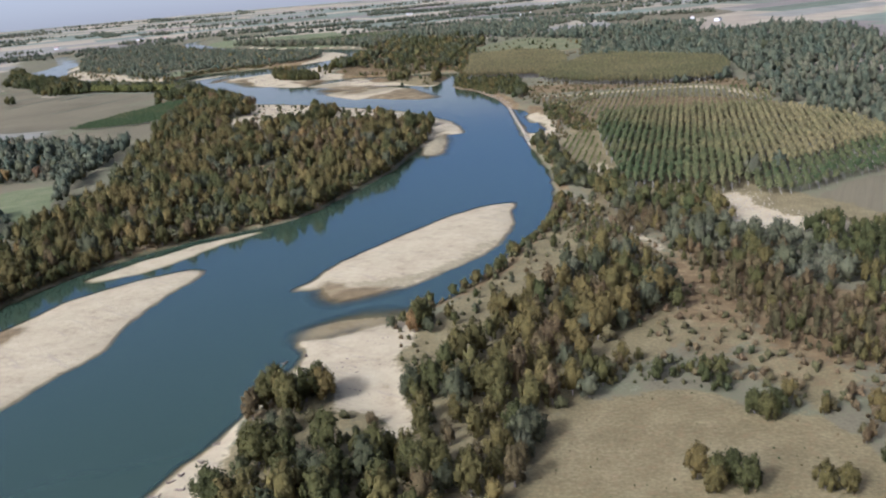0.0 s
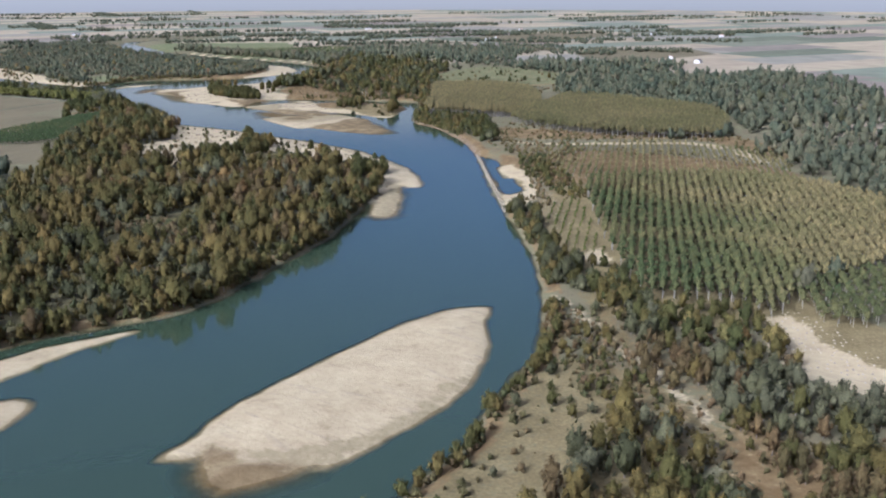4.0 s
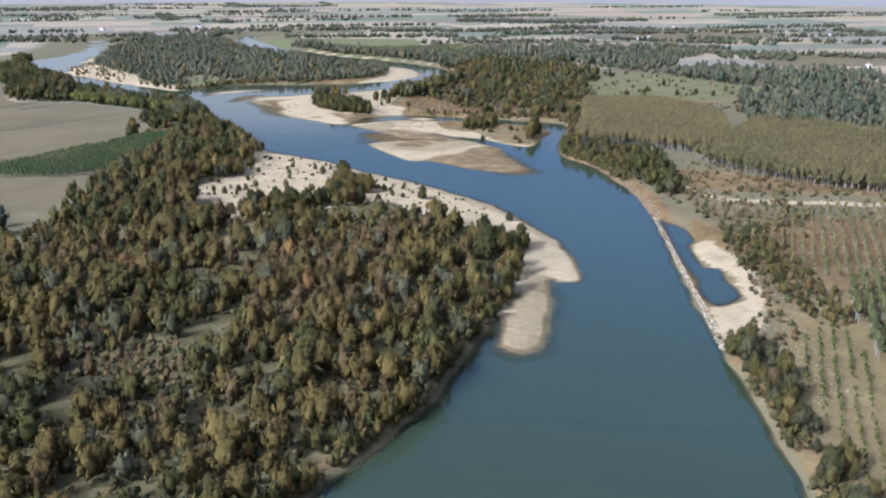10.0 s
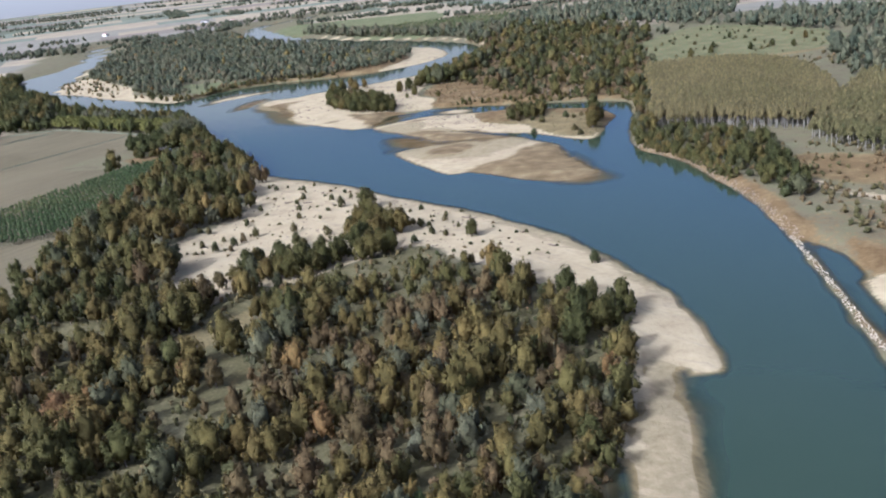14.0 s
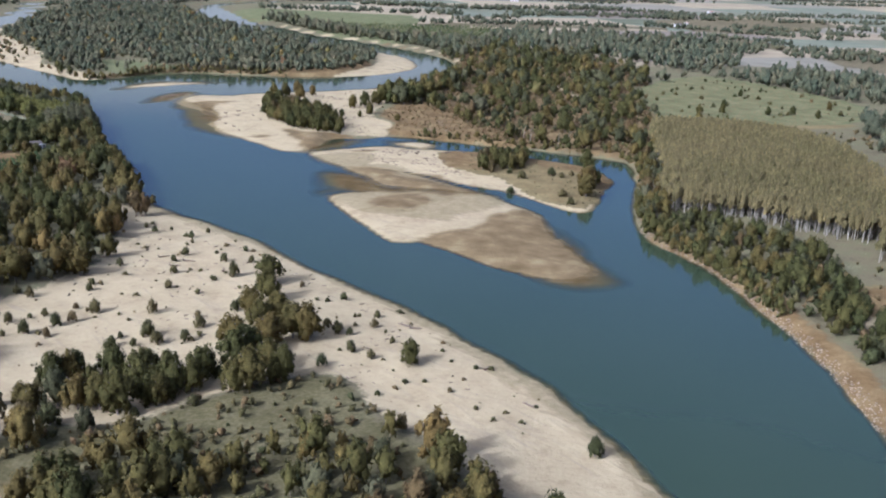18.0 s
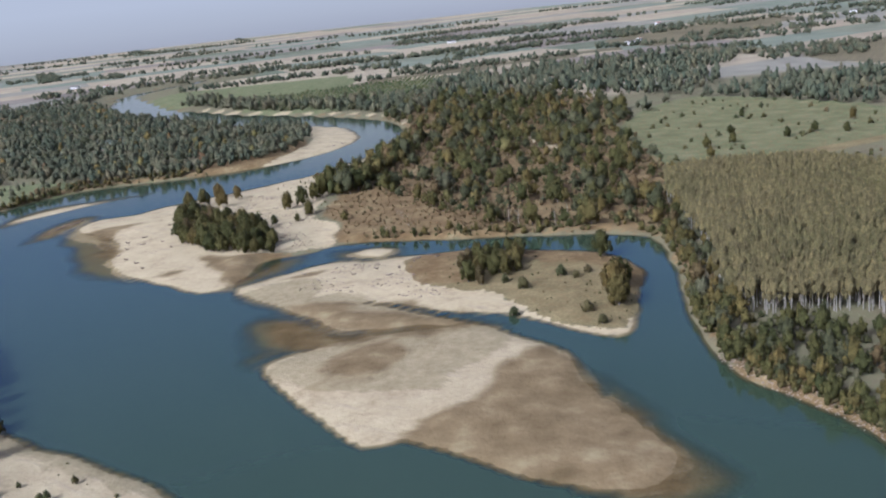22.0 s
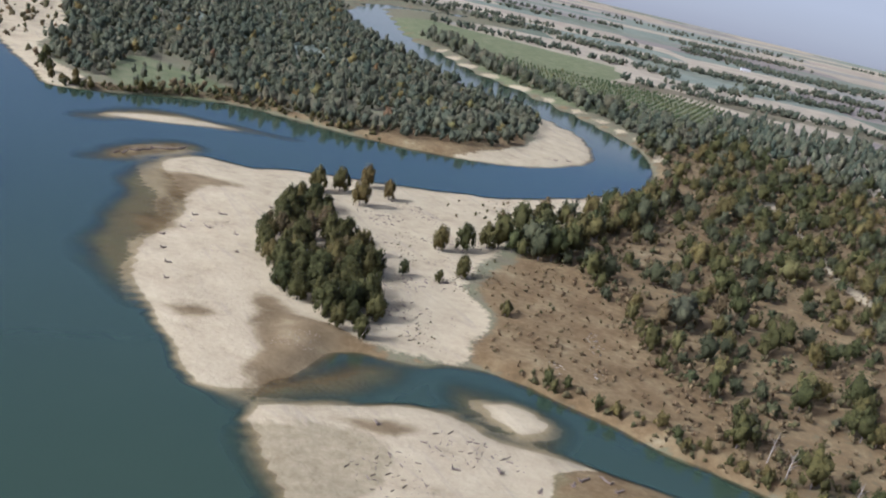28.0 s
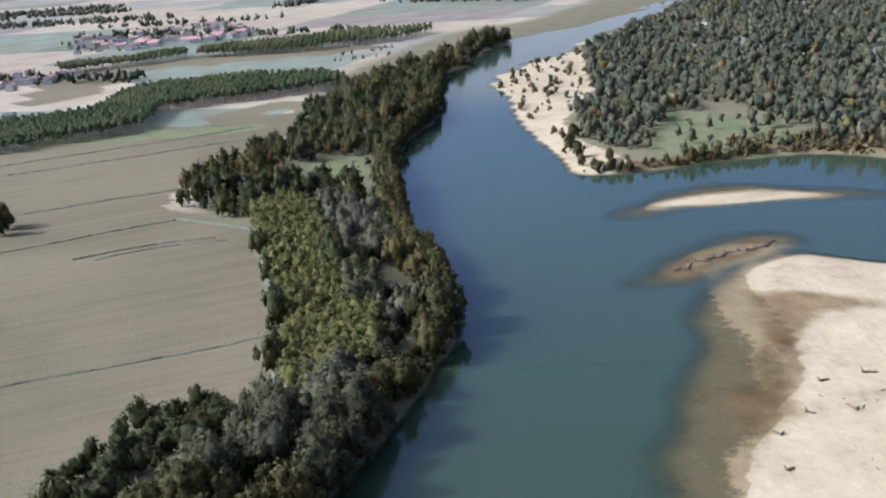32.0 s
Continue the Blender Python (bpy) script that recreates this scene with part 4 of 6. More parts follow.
def many(name, kind, lod, xy, hs, tints, label, category="woodland", spread=1.0, stems=True, level=0.0):
    """A wood too dense to count: one mesh of whole trees, each turned, sized and tinted on its own."""
    if not len(xy):
        return None
    parts_v, parts_t, parts_f, parts_n, k = [], [], [], [], 0
    which = rng.integers(6, size=len(xy))
    z = ground_z(xy[:, 0], xy[:, 1])
    for w in range(6):
        m = which == w
        if not m.any():
            continue
        tv = CROWNS[kind, lod][w][0]
        a, s = rng.uniform(0, 6.28, m.sum()), hs[m] * spread * rng.uniform(0.85, 1.15, m.sum())
        c, d = np.cos(a)[:, None], np.sin(a)[:, None]
        vx = (tv[:, 0] * c - tv[:, 1] * d) * s[:, None] + xy[m, :1]
        vy = (tv[:, 0] * d + tv[:, 1] * c) * s[:, None] + xy[m, 1:]
        vz = tv[:, 2] * hs[m][:, None] + z[m][:, None]
        v = np.stack([vx, vy, vz], -1).reshape(-1, 3)
        tn = CROWNS[kind, lod][w][2]
        parts_n.append(np.stack([tn[:, 0] * c - tn[:, 1] * d, tn[:, 0] * d + tn[:, 1] * c, np.broadcast_to(tn[:, 2], vz.shape)], -1).reshape(-1, 3))
        parts_v.append(v), parts_t.append(np.repeat(tints[m], len(tv)))
        parts_f.append((CROWNS[kind, lod][w][1][None] + (k + np.arange(m.sum()) * len(tv))[:, None, None]).reshape(-1, 3))
        k += len(v)
    if level:
        parts_n = [m * (1 - level) + np.array([0, 0, level]) for m in parts_n]
        parts_n = [m / np.linalg.norm(m, axis=1)[:, None] for m in parts_n]
    # far and dot broadleaf trees take the foliage with haze in its colour
    ob = new(name, mesh_of(name, np.concatenate(parts_v), np.concatenate(parts_f), HAZED_LEAVES if lod in ("far", "dot") and kind == "broad" else LEAVES[kind], True, np.concatenate(parts_n), tint=np.concatenate(parts_t)))
    tagged(ob, label, category, kind="stuff")
    if stems and (lod not in ("far", "dot") or kind == "poplar"):
        tv, tf = joined([tube((0, 0, -0.03), (0, 0, 0.75), 0.016, 0.006, 4)])
        v = tv[None] * hs[:, None, None] + np.column_stack([xy, z])[:, None]
        f = tf[None] + (np.arange(len(xy)) * len(tv))[:, None, None]
        st = new("trunks", mesh_of("trunks", v.reshape(-1, 3), f.reshape(-1, 4), PALE_BARK if kind == "poplar" else BARK))
        st.parent = ob
        st["kind"] = "stuff"
    return ob


def scatter(poly, spacing, gaps=0.0, size=22.0, inset=-1.0, keep_out=()):
    """Uneven places inside an outline, with open glades where the gap noise is high."""
    p = curve(poly)
    lo, hi = p.min(0), p.max(0)
    gx, gy = np.meshgrid(np.arange(lo[0], hi[0], spacing), np.arange(lo[1], hi[1], spacing))
    q = np.stack([gx, gy], -1).reshape(-1, 2)
    q[:, 0] += (np.round((q[:, 1] - lo[1]) / spacing) % 2) * spacing / 2
    q += rng.uniform(-0.42, 0.42, q.shape) * spacing
    q = q[distance(p, q) > inset]
    q = q[ripple(q, size, 5.0) < 1.0 - gaps * 2]
    for k in keep_out:
        q = q[distance(curve(k), q) < 0]
    return q[ground_z(q[:, 0], q[:, 1]) > 0.12]


def wood(name, poly, spacing, heights, mix, lod, label, gaps=0.0, near=None, group="", keep_out=(), size=22.0, spread=1.0, inset=-1.0, tone=0.42):
    """A wood of several kinds of tree. near: a box of the plan inside which each tree is a thing of its own."""
    q = scatter(poly, spacing, gaps, size, inset, keep_out)
    kinds, weights = list(mix), np.array(list(mix.values()), float)
    pick = np.clip(rng.random(len(q)) * 0.9 + 0.05 + ripple(q, 60.0, 9.0) * 0.06, 0, 0.999)
    k_of = np.searchsorted(np.cumsum(weights / weights.sum()), pick)
    hs = (heights[0] * 0.6 + (heights[1] * 1.15 - heights[0] * 0.6) * rng.beta(1.5, 1.6, len(q))) * (1 + 0.15 * ripple(q, 35.0, 2.0))
    warm = 0.4 * np.exp(-((q[:, 0] + 75) ** 2 + (q[:, 1] - 700) ** 2) / 60.0 ** 2)
    tints = np.clip(tone + warm + 0.28 * ripple(q, 28.0, 7.0) + rng.normal(0, 0.2, len(q)), 0, 1)
    if "broad" in kinds and lod in ("fine", "mid"):
        kinds.append("russet")
        k_of[(k_of == kinds.index("broad")) & (tints > 0.72)] = len(kinds) - 1
    for i, kind in enumerate(kinds):
        m = k_of == i
        if near is not None:
            x0, y0, x1, y1 = near
            inside = m & (q[:, 0] > x0) & (q[:, 0] < x1) & (q[:, 1] > y0) & (q[:, 1] < y1)
            for (x, y), h, t in zip(q[inside], hs[inside], tints[inside]):
                h *= 0.45 if kind == "bush" else 1.0
                tree(kind, x, y, h, NEAR_LABELS[kind], group, min(5, int(t * 6)), spread)
            m &= ~inside
        many(name, kind, lod, q[m], hs[m] * (0.45 if kind == "bush" else 1.0), tints[m], label, spread=spread)


NEAR_LABELS = {"russet": "russet-brown broadleaf tree in the riverside wood", "broad": "olive-green broadleaf tree in the riverside wood", "willow": "silvery grey-green willow on the river plain", "autumn": "tree turning yellow and rust in autumn",
               "poplar": "slender planted poplar with pale trunk", "bush": "low scrubby bush on dry ground"}
FOREST = {"broad": 7.5, "willow": 1.1, "autumn": 0.2, "bush": 1.2}

GLADES = [v for k, v in DRY.items() if "glade" in k and k != "glade"] + [CREEK, CREEK_FIELD]
wood("point_wood", POINT_WOOD, 6.3, (7.5, 12.0), FOREST, "fine", "dense mixed autumn wood on the inside of the bend", 0.26, (-20, 715, 10, 800), "trees of the point wood", size=11, tone=0.36, keep_out=GLADES + [[(-125, 588), (-130, 609), (-124, 623), (-110, 620), (-100, 594), (-102, 582)]])
wood("west_wood", [(-224, 1062), (-196, 1014), (-180, 982), (-176, 950), (-174, 890), (-192, 842), (-230, 800), (-236, 840), (-246, 884), (-252, 1040), (-285, 1010), (-275, 1055)], 7.5, (8.0, 13), FOREST, "fine",
     "dense green wood between field and sand", 0.06, keep_out=[GREEN["hut_lawn"], BROWN["yard"], BROWN["garden_plot"]])
wood("bar_edge_wood", [(-165, 760), (-150, 800), (-138, 822), (-112, 826), (-92, 838), (-84, 826), (-106, 804), (-124, 788), (-142, 768), (-150, 740)], 7.5, (8, 13), {"broad": 7, "willow": 1, "autumn": 0.8, "bush": 2}, "mid", "scattered trees at the edge of the sand", 0.16, (-170, 740, -80, 840), "tree row on the point bar", size=9)
wood("creek_wood", [(-250, 420), (-236, 500), (-226, 560), (-235, 640), (-240, 752), (-273, 757), (-320, 788), (-368, 818), (-400, 780), (-340, 650), (-291, 634), (-250, 626), (-250, 560), (-290, 480), (-330, 420), (-280, 300)], 8, (9, 14), FOREST, "far", "dark wood along a side creek", 0.05, keep_out=[CREEK, CREEK_FIELD])
BANK_WOOD = [(-278, 1098), (-283, 1116), (-295, 1125), (-327, 1149), (-374, 1176), (-412, 1198), (-463, 1197), (-476, 1209), (-503, 1244), (-538, 1314), (-611, 1403), (-624, 1462), (-678, 1612),
             (-658, 1604), (-625, 1536), (-579, 1453), (-535, 1407), (-486, 1353), (-465, 1316), (-430, 1276), (-401, 1252), (-357, 1216), (-333, 1205), (-310, 1189), (-287, 1169), (-272, 1145), (-261, 1121), (-251, 1099), (-239, 1082), (-228, 1062), (-256, 1062), (-275, 1085)]
YELLOW_STRIP = [(-420, 1203), (-404, 1218), (-350, 1184), (-320, 1174), (-287, 1146), (-295, 1127), (-306, 1134), (-320, 1146), (-356, 1168), (-400, 1192)]
BANK_TRACK = [(-473, 1302), (-445, 1277), (-415, 1254), (-375, 1222), (-335, 1194), (-309, 1182), (-294, 1170), (-296, 1167), (-311, 1179), (-337, 1190), (-377, 1218), (-417, 1250), (-447, 1273), (-475, 1298)]
SILVER = [[(-396, 1220), (-371, 1227), (-350, 1208), (-340, 1184), (-366, 1197)], [(-330, 1172), (-312, 1180), (-302, 1166), (-316, 1160)], [(-292, 1140), (-272, 1136), (-268, 1114), (-276, 1098), (-286, 1106)]]
wood("bank_wood", BANK_WOOD, 6.4, (8.0, 12.5), {"broad": 7, "willow": 0.8, "bush": 0.8, "autumn": 0.2}, "fine", "wooded river bank beside stubble fields", 0.02, (-290, 1085, -255, 1130), "trees of the field bank",
     keep_out=[GREEN["glade"], BANK_TRACK, YELLOW_STRIP, GREEN["hut_lawn"], BROWN["yard"]] + SILVER, tone=0.16)
for _p in SILVER:
    wood("silver_wood", _p, 6.0, (9, 12), {"willow": 8}, "fine", "silver-leaved poplars on the river bank", 0, (-300, 1085, -250, 1160), "silver trees of the bank", tone=0.85)
wood("front_thicket", [(63, 482), (70, 462), (73, 440), (77, 415), (80, 396), (72, 380), (62, 392), (50, 418), (52, 440)], 3.6, (3.0, 5.5), {"broad": 5, "bush": 5, "autumn": 0.3}, "mid", "low olive thicket beside the track", 0.10, tone=0.5, size=9)
wood("front_wood", [(-57, 200), (-58, 246), (-53, 258), (-45, 246), (-46, 227), (-30, 222), (-14, 223), (-11, 256), (2, 280), (20, 312), (36, 334), (50, 362), (62, 380), (74, 372), (80, 340), (79, 310), (72, 296), (58, 270), (46, 256), (38, 242), (27, 236), (17, 220), (18, 190), (0, 150), (-70, 150)],
     6.9, (8.0, 13.0), {"broad": 7, "willow": 0.7, "autumn": 0.1, "bush": 1.6}, "fine", "mixed autumn wood and scrub by the water", 0.17, (-70, 195, 20, 258), "trees by the beach", keep_out=[SAND["beach"], DRY["pasture"], CLEAR["track"], CLEAR["upper"]], tone=0.5, size=12)
wood("shore_scrub", [(-12, 262), (2, 290), (18, 324), (34, 350), (46, 376), (60, 388), (54, 430), (46, 424), (26, 372), (4, 340), (-20, 318), (-16, 290)], 6.0, (2.5, 6.5), {"broad": 2, "willow": 1.2, "bush": 6}, "fine", "scattered trees and scrub above the bank", 0.2, tone=0.55, size=9)
wood("grey_wood", SILVER_WOOD, 6.6, (7, 10.5), {"willow": 6, "broad": 2}, "fine", "silver-leaved wood on dry ground", 0.05, tone=0.6)
wood("brown_wood", BROWN_WOOD, 4.8, (5.5, 8.5), {"russet": 6, "broad": 2, "bush": 1}, "fine", "slender brown autumn wood on dry scrub", 0.06, tone=0.6, spread=0.9, size=12, keep_out=[CLEAR["sandy"], CLEAR["upper"]])
wood("brown_wood", [(93, 437), (102, 429), (99, 415), (95, 398), (79, 400), (82, 425)], 5.2, (5.5, 8.5), {"russet": 6, "broad": 2}, "fine", "slender brown autumn wood on dry scrub", 0.05, tone=0.85, spread=0.9)
wood("pasture_scrub", [(85, 262), (98, 254), (115, 246), (150, 250), (150, 190), (104, 190), (98, 208), (90, 224)], 7.0, (4, 8), {"broad": 4, "autumn": 0.7, "bush": 5}, "fine", "thin autumn scrub beside the pasture", 0.18, tone=0.75, size=10, keep_out=[CLEAR["sandy"]])
wood("dark_plantation", [(155, 392), (186, 380), (250, 350), (240, 300), (160, 296), (144, 312)], 4.6, (7, 9), {"broad": 6}, "mid", "dark green planted block beside the field", 0.0, tone=0.08, spread=0.85)
wood("bank_hedge", [(64, 500), (69, 531), (70, 566), (68, 600), (66, 636), (72, 640), (77, 600), (76, 560), (80, 530), (86, 512), (98, 520), (96, 490), (98, 464), (87, 432), (82, 446), (76, 474), (72, 498)], 6.0, (5.5, 9), {"broad": 5, "willow": 2.5, "autumn": 0.5}, "mid",
     "row of rounded trees along the bank", 0.05, (60, 500, 82, 640), "trees along the plantation bank")
wood("orchard_hedge", [(81, 490), (88, 506), (99, 500), (99, 474), (121, 475), (134, 446), (126, 410), (102, 432), (88, 448)], 6, (6, 9), {"broad": 6, "autumn": 0.5}, "mid", "green wood beside the plantation")
wood("east_strip", [(27, 1000), (41, 1016), (59, 998), (84, 968), (90, 905), (76, 850), (70, 880), (64, 906), (54, 932), (39, 955), (29, 980)], 4.9, (5.5, 9.5), {"broad": 6, "bush": 2.5, "willow": 1.5}, "fine", "green thicket on the outer bank", 0.04, tone=0.22)
wood("channel_hedge", [(27, 1000), (29, 1030), (33, 1055), (37, 1085), (38, 1112), (48, 1150), (58, 1190), (64, 1190), (50, 1110), (38, 1020)], 5.2, (4.5, 8.5), {"broad": 4, "willow": 3, "bush": 2}, "fine", "row of grey-green trees beside the channel")
wood("middle_wood", MIDWOOD, 9.2, (6.0, 11.0), {"broad": 6, "willow": 2.4, "autumn": 0.2, "bush": 2.4}, "fine", "open autumn wood with sandy glades", 0.36, size=17, tone=0.2, spread=1.15)
wood("spit_wood", [(-126, 1262), (-121, 1285), (-119, 1309), (-100, 1336), (-92, 1382), (-78, 1440), (-70, 1430), (-76, 1360), (-92, 1310), (-104, 1262)], 7, (11, 15), {"broad": 6, "willow": 1}, "mid", "tall dark trees along the sand")
wood("grove", [(-204, 1260), (-196, 1215), (-182, 1185), (-171, 1172), (-159, 1161), (-144, 1152), (-136, 1148), (-128, 1151), (-131, 1170), (-141, 1184), (-140, 1201), (-150, 1209), (-166, 1228), (-179, 1246), (-191, 1254)],
     5.6, (7.5, 10.5), {"broad": 8, "autumn": 0.3}, "mid", "dense dark grove on the sand bar", 0.20, (-220, 1140, -110, 1280), "grove on the sand bar", size=8, inset=1.5)
wood("islet_grove", [(-47, 1094), (-41, 1106), (-32, 1115), (-22, 1106), (-24, 1090), (-33, 1080), (-43, 1073)], 5.2, (5.5, 8.5), {"broad": 8}, "mid", "grove on the grassy islet", 0, (-60, 1060, 30, 1140), "grove on the islet")
wood("upper_wood", [(-330, 1345), (-310, 1378), (-276, 1390), (-225, 1395), (-180, 1430), (-165, 1500), (-172, 1560), (-190, 1605), (-256, 1645), (-334, 1738), (-396, 1804), (-470, 1912), (-500, 2000), (-600, 2000), (-640, 1830), (-600, 1700), (-560, 1580), (-500, 1500), (-440, 1430), (-424, 1390), (-384, 1350)],
     6.8, (6, 9.5), {"broad": 7, "willow": 0.7, "autumn": 0.25, "bush": 1.2}, "far", "broad dark wood between two arms of the river", 0.20, keep_out=[GREEN["bar_field"]], size=30, spread=1.1)
wood("bend_bank_wood", [(-88, 1560), (-100, 1600), (-150, 1665), (-210, 1715), (-275, 1772), (-325, 1840), (-370, 1890), (-330, 1890), (-240, 1790), (-160, 1730), (-60, 1720)], 9, (9, 14), {"broad": 7, "willow": 1}, "far", "dark wood along the outer bend")
for _i, (_p, _s) in enumerate((
        ([(70, 1420), (150, 1520), (300, 1560), (420, 1500), (330, 1350), (240, 1390), (150, 1520), (60, 1640), (160, 1700), (200, 1620)], 8.0),
        ([(200, 860), (330, 900), (480, 1000), (520, 1300), (330, 1330), (215, 1280), (190, 1100), (300, 1010), (275, 870)], 8.5),
        ([(60, 1640), (-60, 1700), (-40, 1850), (150, 1900), (260, 1800), (200, 1700)], 8.0),
        ([(270, 760), (420, 780), (520, 900), (480, 1000), (300, 860)], 8.5),
        ([(150, 460), (330, 520), (420, 760), (270, 760), (262, 600), (190, 530)], 8.5),
        ([(-700, 1240), (-660, 1215), (-600, 1170), (-610, 1180), (-655, 1225), (-690, 1260)], 8.5))):
    if _i != 5:
        wood("far_wood", _p, _s * 1.25, (9, 14.5), {"broad": 7, "willow": 0.4, "autumn": 0.1}, "dot" if _i in (0, 2, 3) else "far", "dark wood across the plain", 0.08, size=40, keep_out=[PLANTED, [(140, 440), (340, 440), (340, 560), (268, 560), (208, 515)]])


def belt(x0, y0, x1, y1, width, name="tree_belt", lod="dot", heights=(7, 10.5), spacing=8.5, kind="broad"):
    """A belt of trees between two fields."""
    n = max(3, int(0.75 * math.hypot(x1 - x0, y1 - y0) / spacing * max(1, width / spacing)))
    t = rng.random(n)
    a = math.atan2(y1 - y0, x1 - x0)
    o = rng.uniform(-0.5, 0.5, n) * width
    q = np.column_stack([x0 + (x1 - x0) * t - math.sin(a) * o, y0 + (y1 - y0) * t + math.cos(a) * o])
    q = q[ground_z(q[:, 0], q[:, 1]) > 0.4]
    many(name, kind, lod, q, rng.uniform(*heights, len(q)), np.clip(rng.normal(0.35, 0.2, len(q)), 0, 1), "dark belt of trees between pale fields", "tree belt", 1.45 if kind == "broad" else 1.0, stems=False)


brng = random.Random(11)
for _ in range(64):
    r, a = brng.uniform(900, 3000), radians(brng.uniform(20, 190))
    x, y = -60 + r * math.cos(a), 1000 + r * math.sin(a)
    if not (-700 < x < 300 and y < 2250):
        l, d = brng.uniform(100, 420), radians(brng.choice((24, 24, 24, 114))) + brng.uniform(-0.1, 0.1)
        belt(x, y, x + l * math.cos(d), y + l * math.sin(d), brng.choice((8, 14, 14, 24, 40)))
for a in ((-167, 1971, 123, 2060, 30), (-430, 2100, -120, 2160, 40), (-640, 1980, -560, 2200, 60), (160, 2110, 420, 2000, 30), (250, 1840, 520, 1760, 40), (-50, 2250, 330, 2330, 60), (-300, 2300, -30, 2330, 40), (180, 1960, 330, 1900, 25)):
    belt(*a)


# ---- plantations: poplars in rows ----
def plantation(poly, along, across, angle, heights, tint, lod, label, name="poplar_plantation", bare=0.0, spread=1.15, level=0.3, kind="poplar", vary=0.2, east=0.0, loose=0.25):
    p = curve(poly, 8.0)
    c = p.mean(0)
    u, v = np.meshgrid(np.arange(-300, 300, along), np.arange(-300, 300, across))
    ca, sa = math.cos(angle), math.sin(angle)
    q = np.column_stack([c[0] + u.ravel() * ca - v.ravel() * sa, c[1] + u.ravel() * sa + v.ravel() * ca])
    q += rng.normal(0, loose, q.shape)
    q = q[distance(p, q) > 0]
    q = q[(rng.random(len(q)) > 0.04 + bare * np.clip(ripple(q, 30.0, 1.0), 0, 1)) & (ground_z(q[:, 0], q[:, 1]) > 0.4)]
    hs = rng.uniform(*heights, len(q)) * (1 + 0.12 * ripple(q, 40.0))
    many(name, kind, lod, q, hs, np.clip(tint + east * (q[:, 0] - c[0]) + vary * ripple(q, 35.0, 3.0) + rng.normal(0, 0.08, len(q)), 0, 1), label, "plantation", spread, level=level)


plantation(PLANTED, 2.1, 4.3, radians(75), (8.0, 10.5), 0.56, "dot", "young green poplars planted in straight rows", bare=0.3, spread=1.3, vary=0.3, east=0.005)
plantation([(84, 629), (106, 655), (99, 560), (97, 535), (84, 533), (79, 562)], 2.6, 4.3, radians(75), (1.6, 3.2), 0.5, "dot", "small saplings in rows on pale sand", bare=0.3, spread=1.6, kind="sapling")
plantation([(93, 768), (105, 810), (150, 832), (205, 842), (268, 790), (250, 706), (231, 692), (191, 706), (118, 705), (104, 740)], 3.4, 4.3, radians(75), (3.5, 6.0), 0.8, "dot", "thin brown poplar plantation in rows", bare=0.6, spread=1.2, vary=0.5)
plantation([(154, 457), (162, 484), (208, 510), (265, 552), (340, 560), (340, 500), (227, 475), (166, 441)], 3.6, 4.6, radians(75), (7, 8.5), 0.3, "dot", "dark grey-green planted belt beside the field", spread=1.7, level=0.5)
plantation([(56, 1195), (46, 1081), (39, 1020), (74, 1007), (120, 985), (150, 1060), (148, 1175), (100, 1206)], 2.0, 2.9, radians(64), (13.0, 14.2), 0.9, "dot", "tall olive poplar plantation with pale trunks", spread=1.0, level=0.75, loose=0.7, vary=0.12)
plantation([(118, 980), (112, 950), (170, 880), (260, 866), (290, 1000), (199, 1110), (150, 1050)], 3.2, 4.0, radians(64), (11, 11.8), 0.78, "dot", "grey-green poplar plantation", spread=1.35, level=0.75, loose=0.6)
plantation([(-647, 1199), (-636, 1224), (-625, 1267), (-661, 1305), (-638, 1349), (-618, 1403), (-660, 1415), (-713, 1378), (-740, 1322), (-688, 1266), (-720, 1200), (-700, 1150)], 4.0, 5.0, radians(50), (10, 11.5), 0.3, "dot", "dark poplar plantation beside the fields", spread=1.7, level=0.6)
belt(-710, 1462, -682, 1504, 2, heights=(5, 7), spacing=4.0, kind="poplar")
belt(-732, 1482, -715, 1533, 2, heights=(5, 7), spacing=4.0, kind="poplar")
plantation([(-318, 868), (-322, 895), (-272, 1020), (-252, 1040), (-246, 890)], 2.8, 3.4, radians(70), (4, 5.2), 0.08, "dot", "low dark green plantation strip", spread=2.0, level=0.6)
plantation(YELLOW_STRIP, 3.2, 3.8, radians(35), (8, 10), 0.9, "mid", "yellow-green young poplars along the field", spread=1.5, level=0.25, kind="sapling", vary=0.4)
plantation([(-150, 1900), (-60, 1915), (-60, 1720), (-200, 1705), (-280, 1850)], 8.0, 8.0, radians(40), (5, 7), 0.2, "far", "low green plantation in the bend")
for p in ([(-962, 1372), (-935, 1403), (-929, 1463), (-895, 1445), (-928, 1365)], [(-879, 1459), (-822, 1490), (-787, 1534), (-760, 1586), (-778, 1632), (-823, 1600), (-868, 1535), (-900, 1475)]):
    plantation(p, 4.5, 5.5, radians(50), (10, 11.5), 0.3, "dot", "dark poplar block across the fields", spread=1.6, level=0.6)


# ---- single trees and bushes ----
def bushes(pts, kind, lo, hi, label, group, spread=1.0):
    for x, y in pts:
        tree(kind, x, y, rng.uniform(lo, hi), label, group, spread=spread)


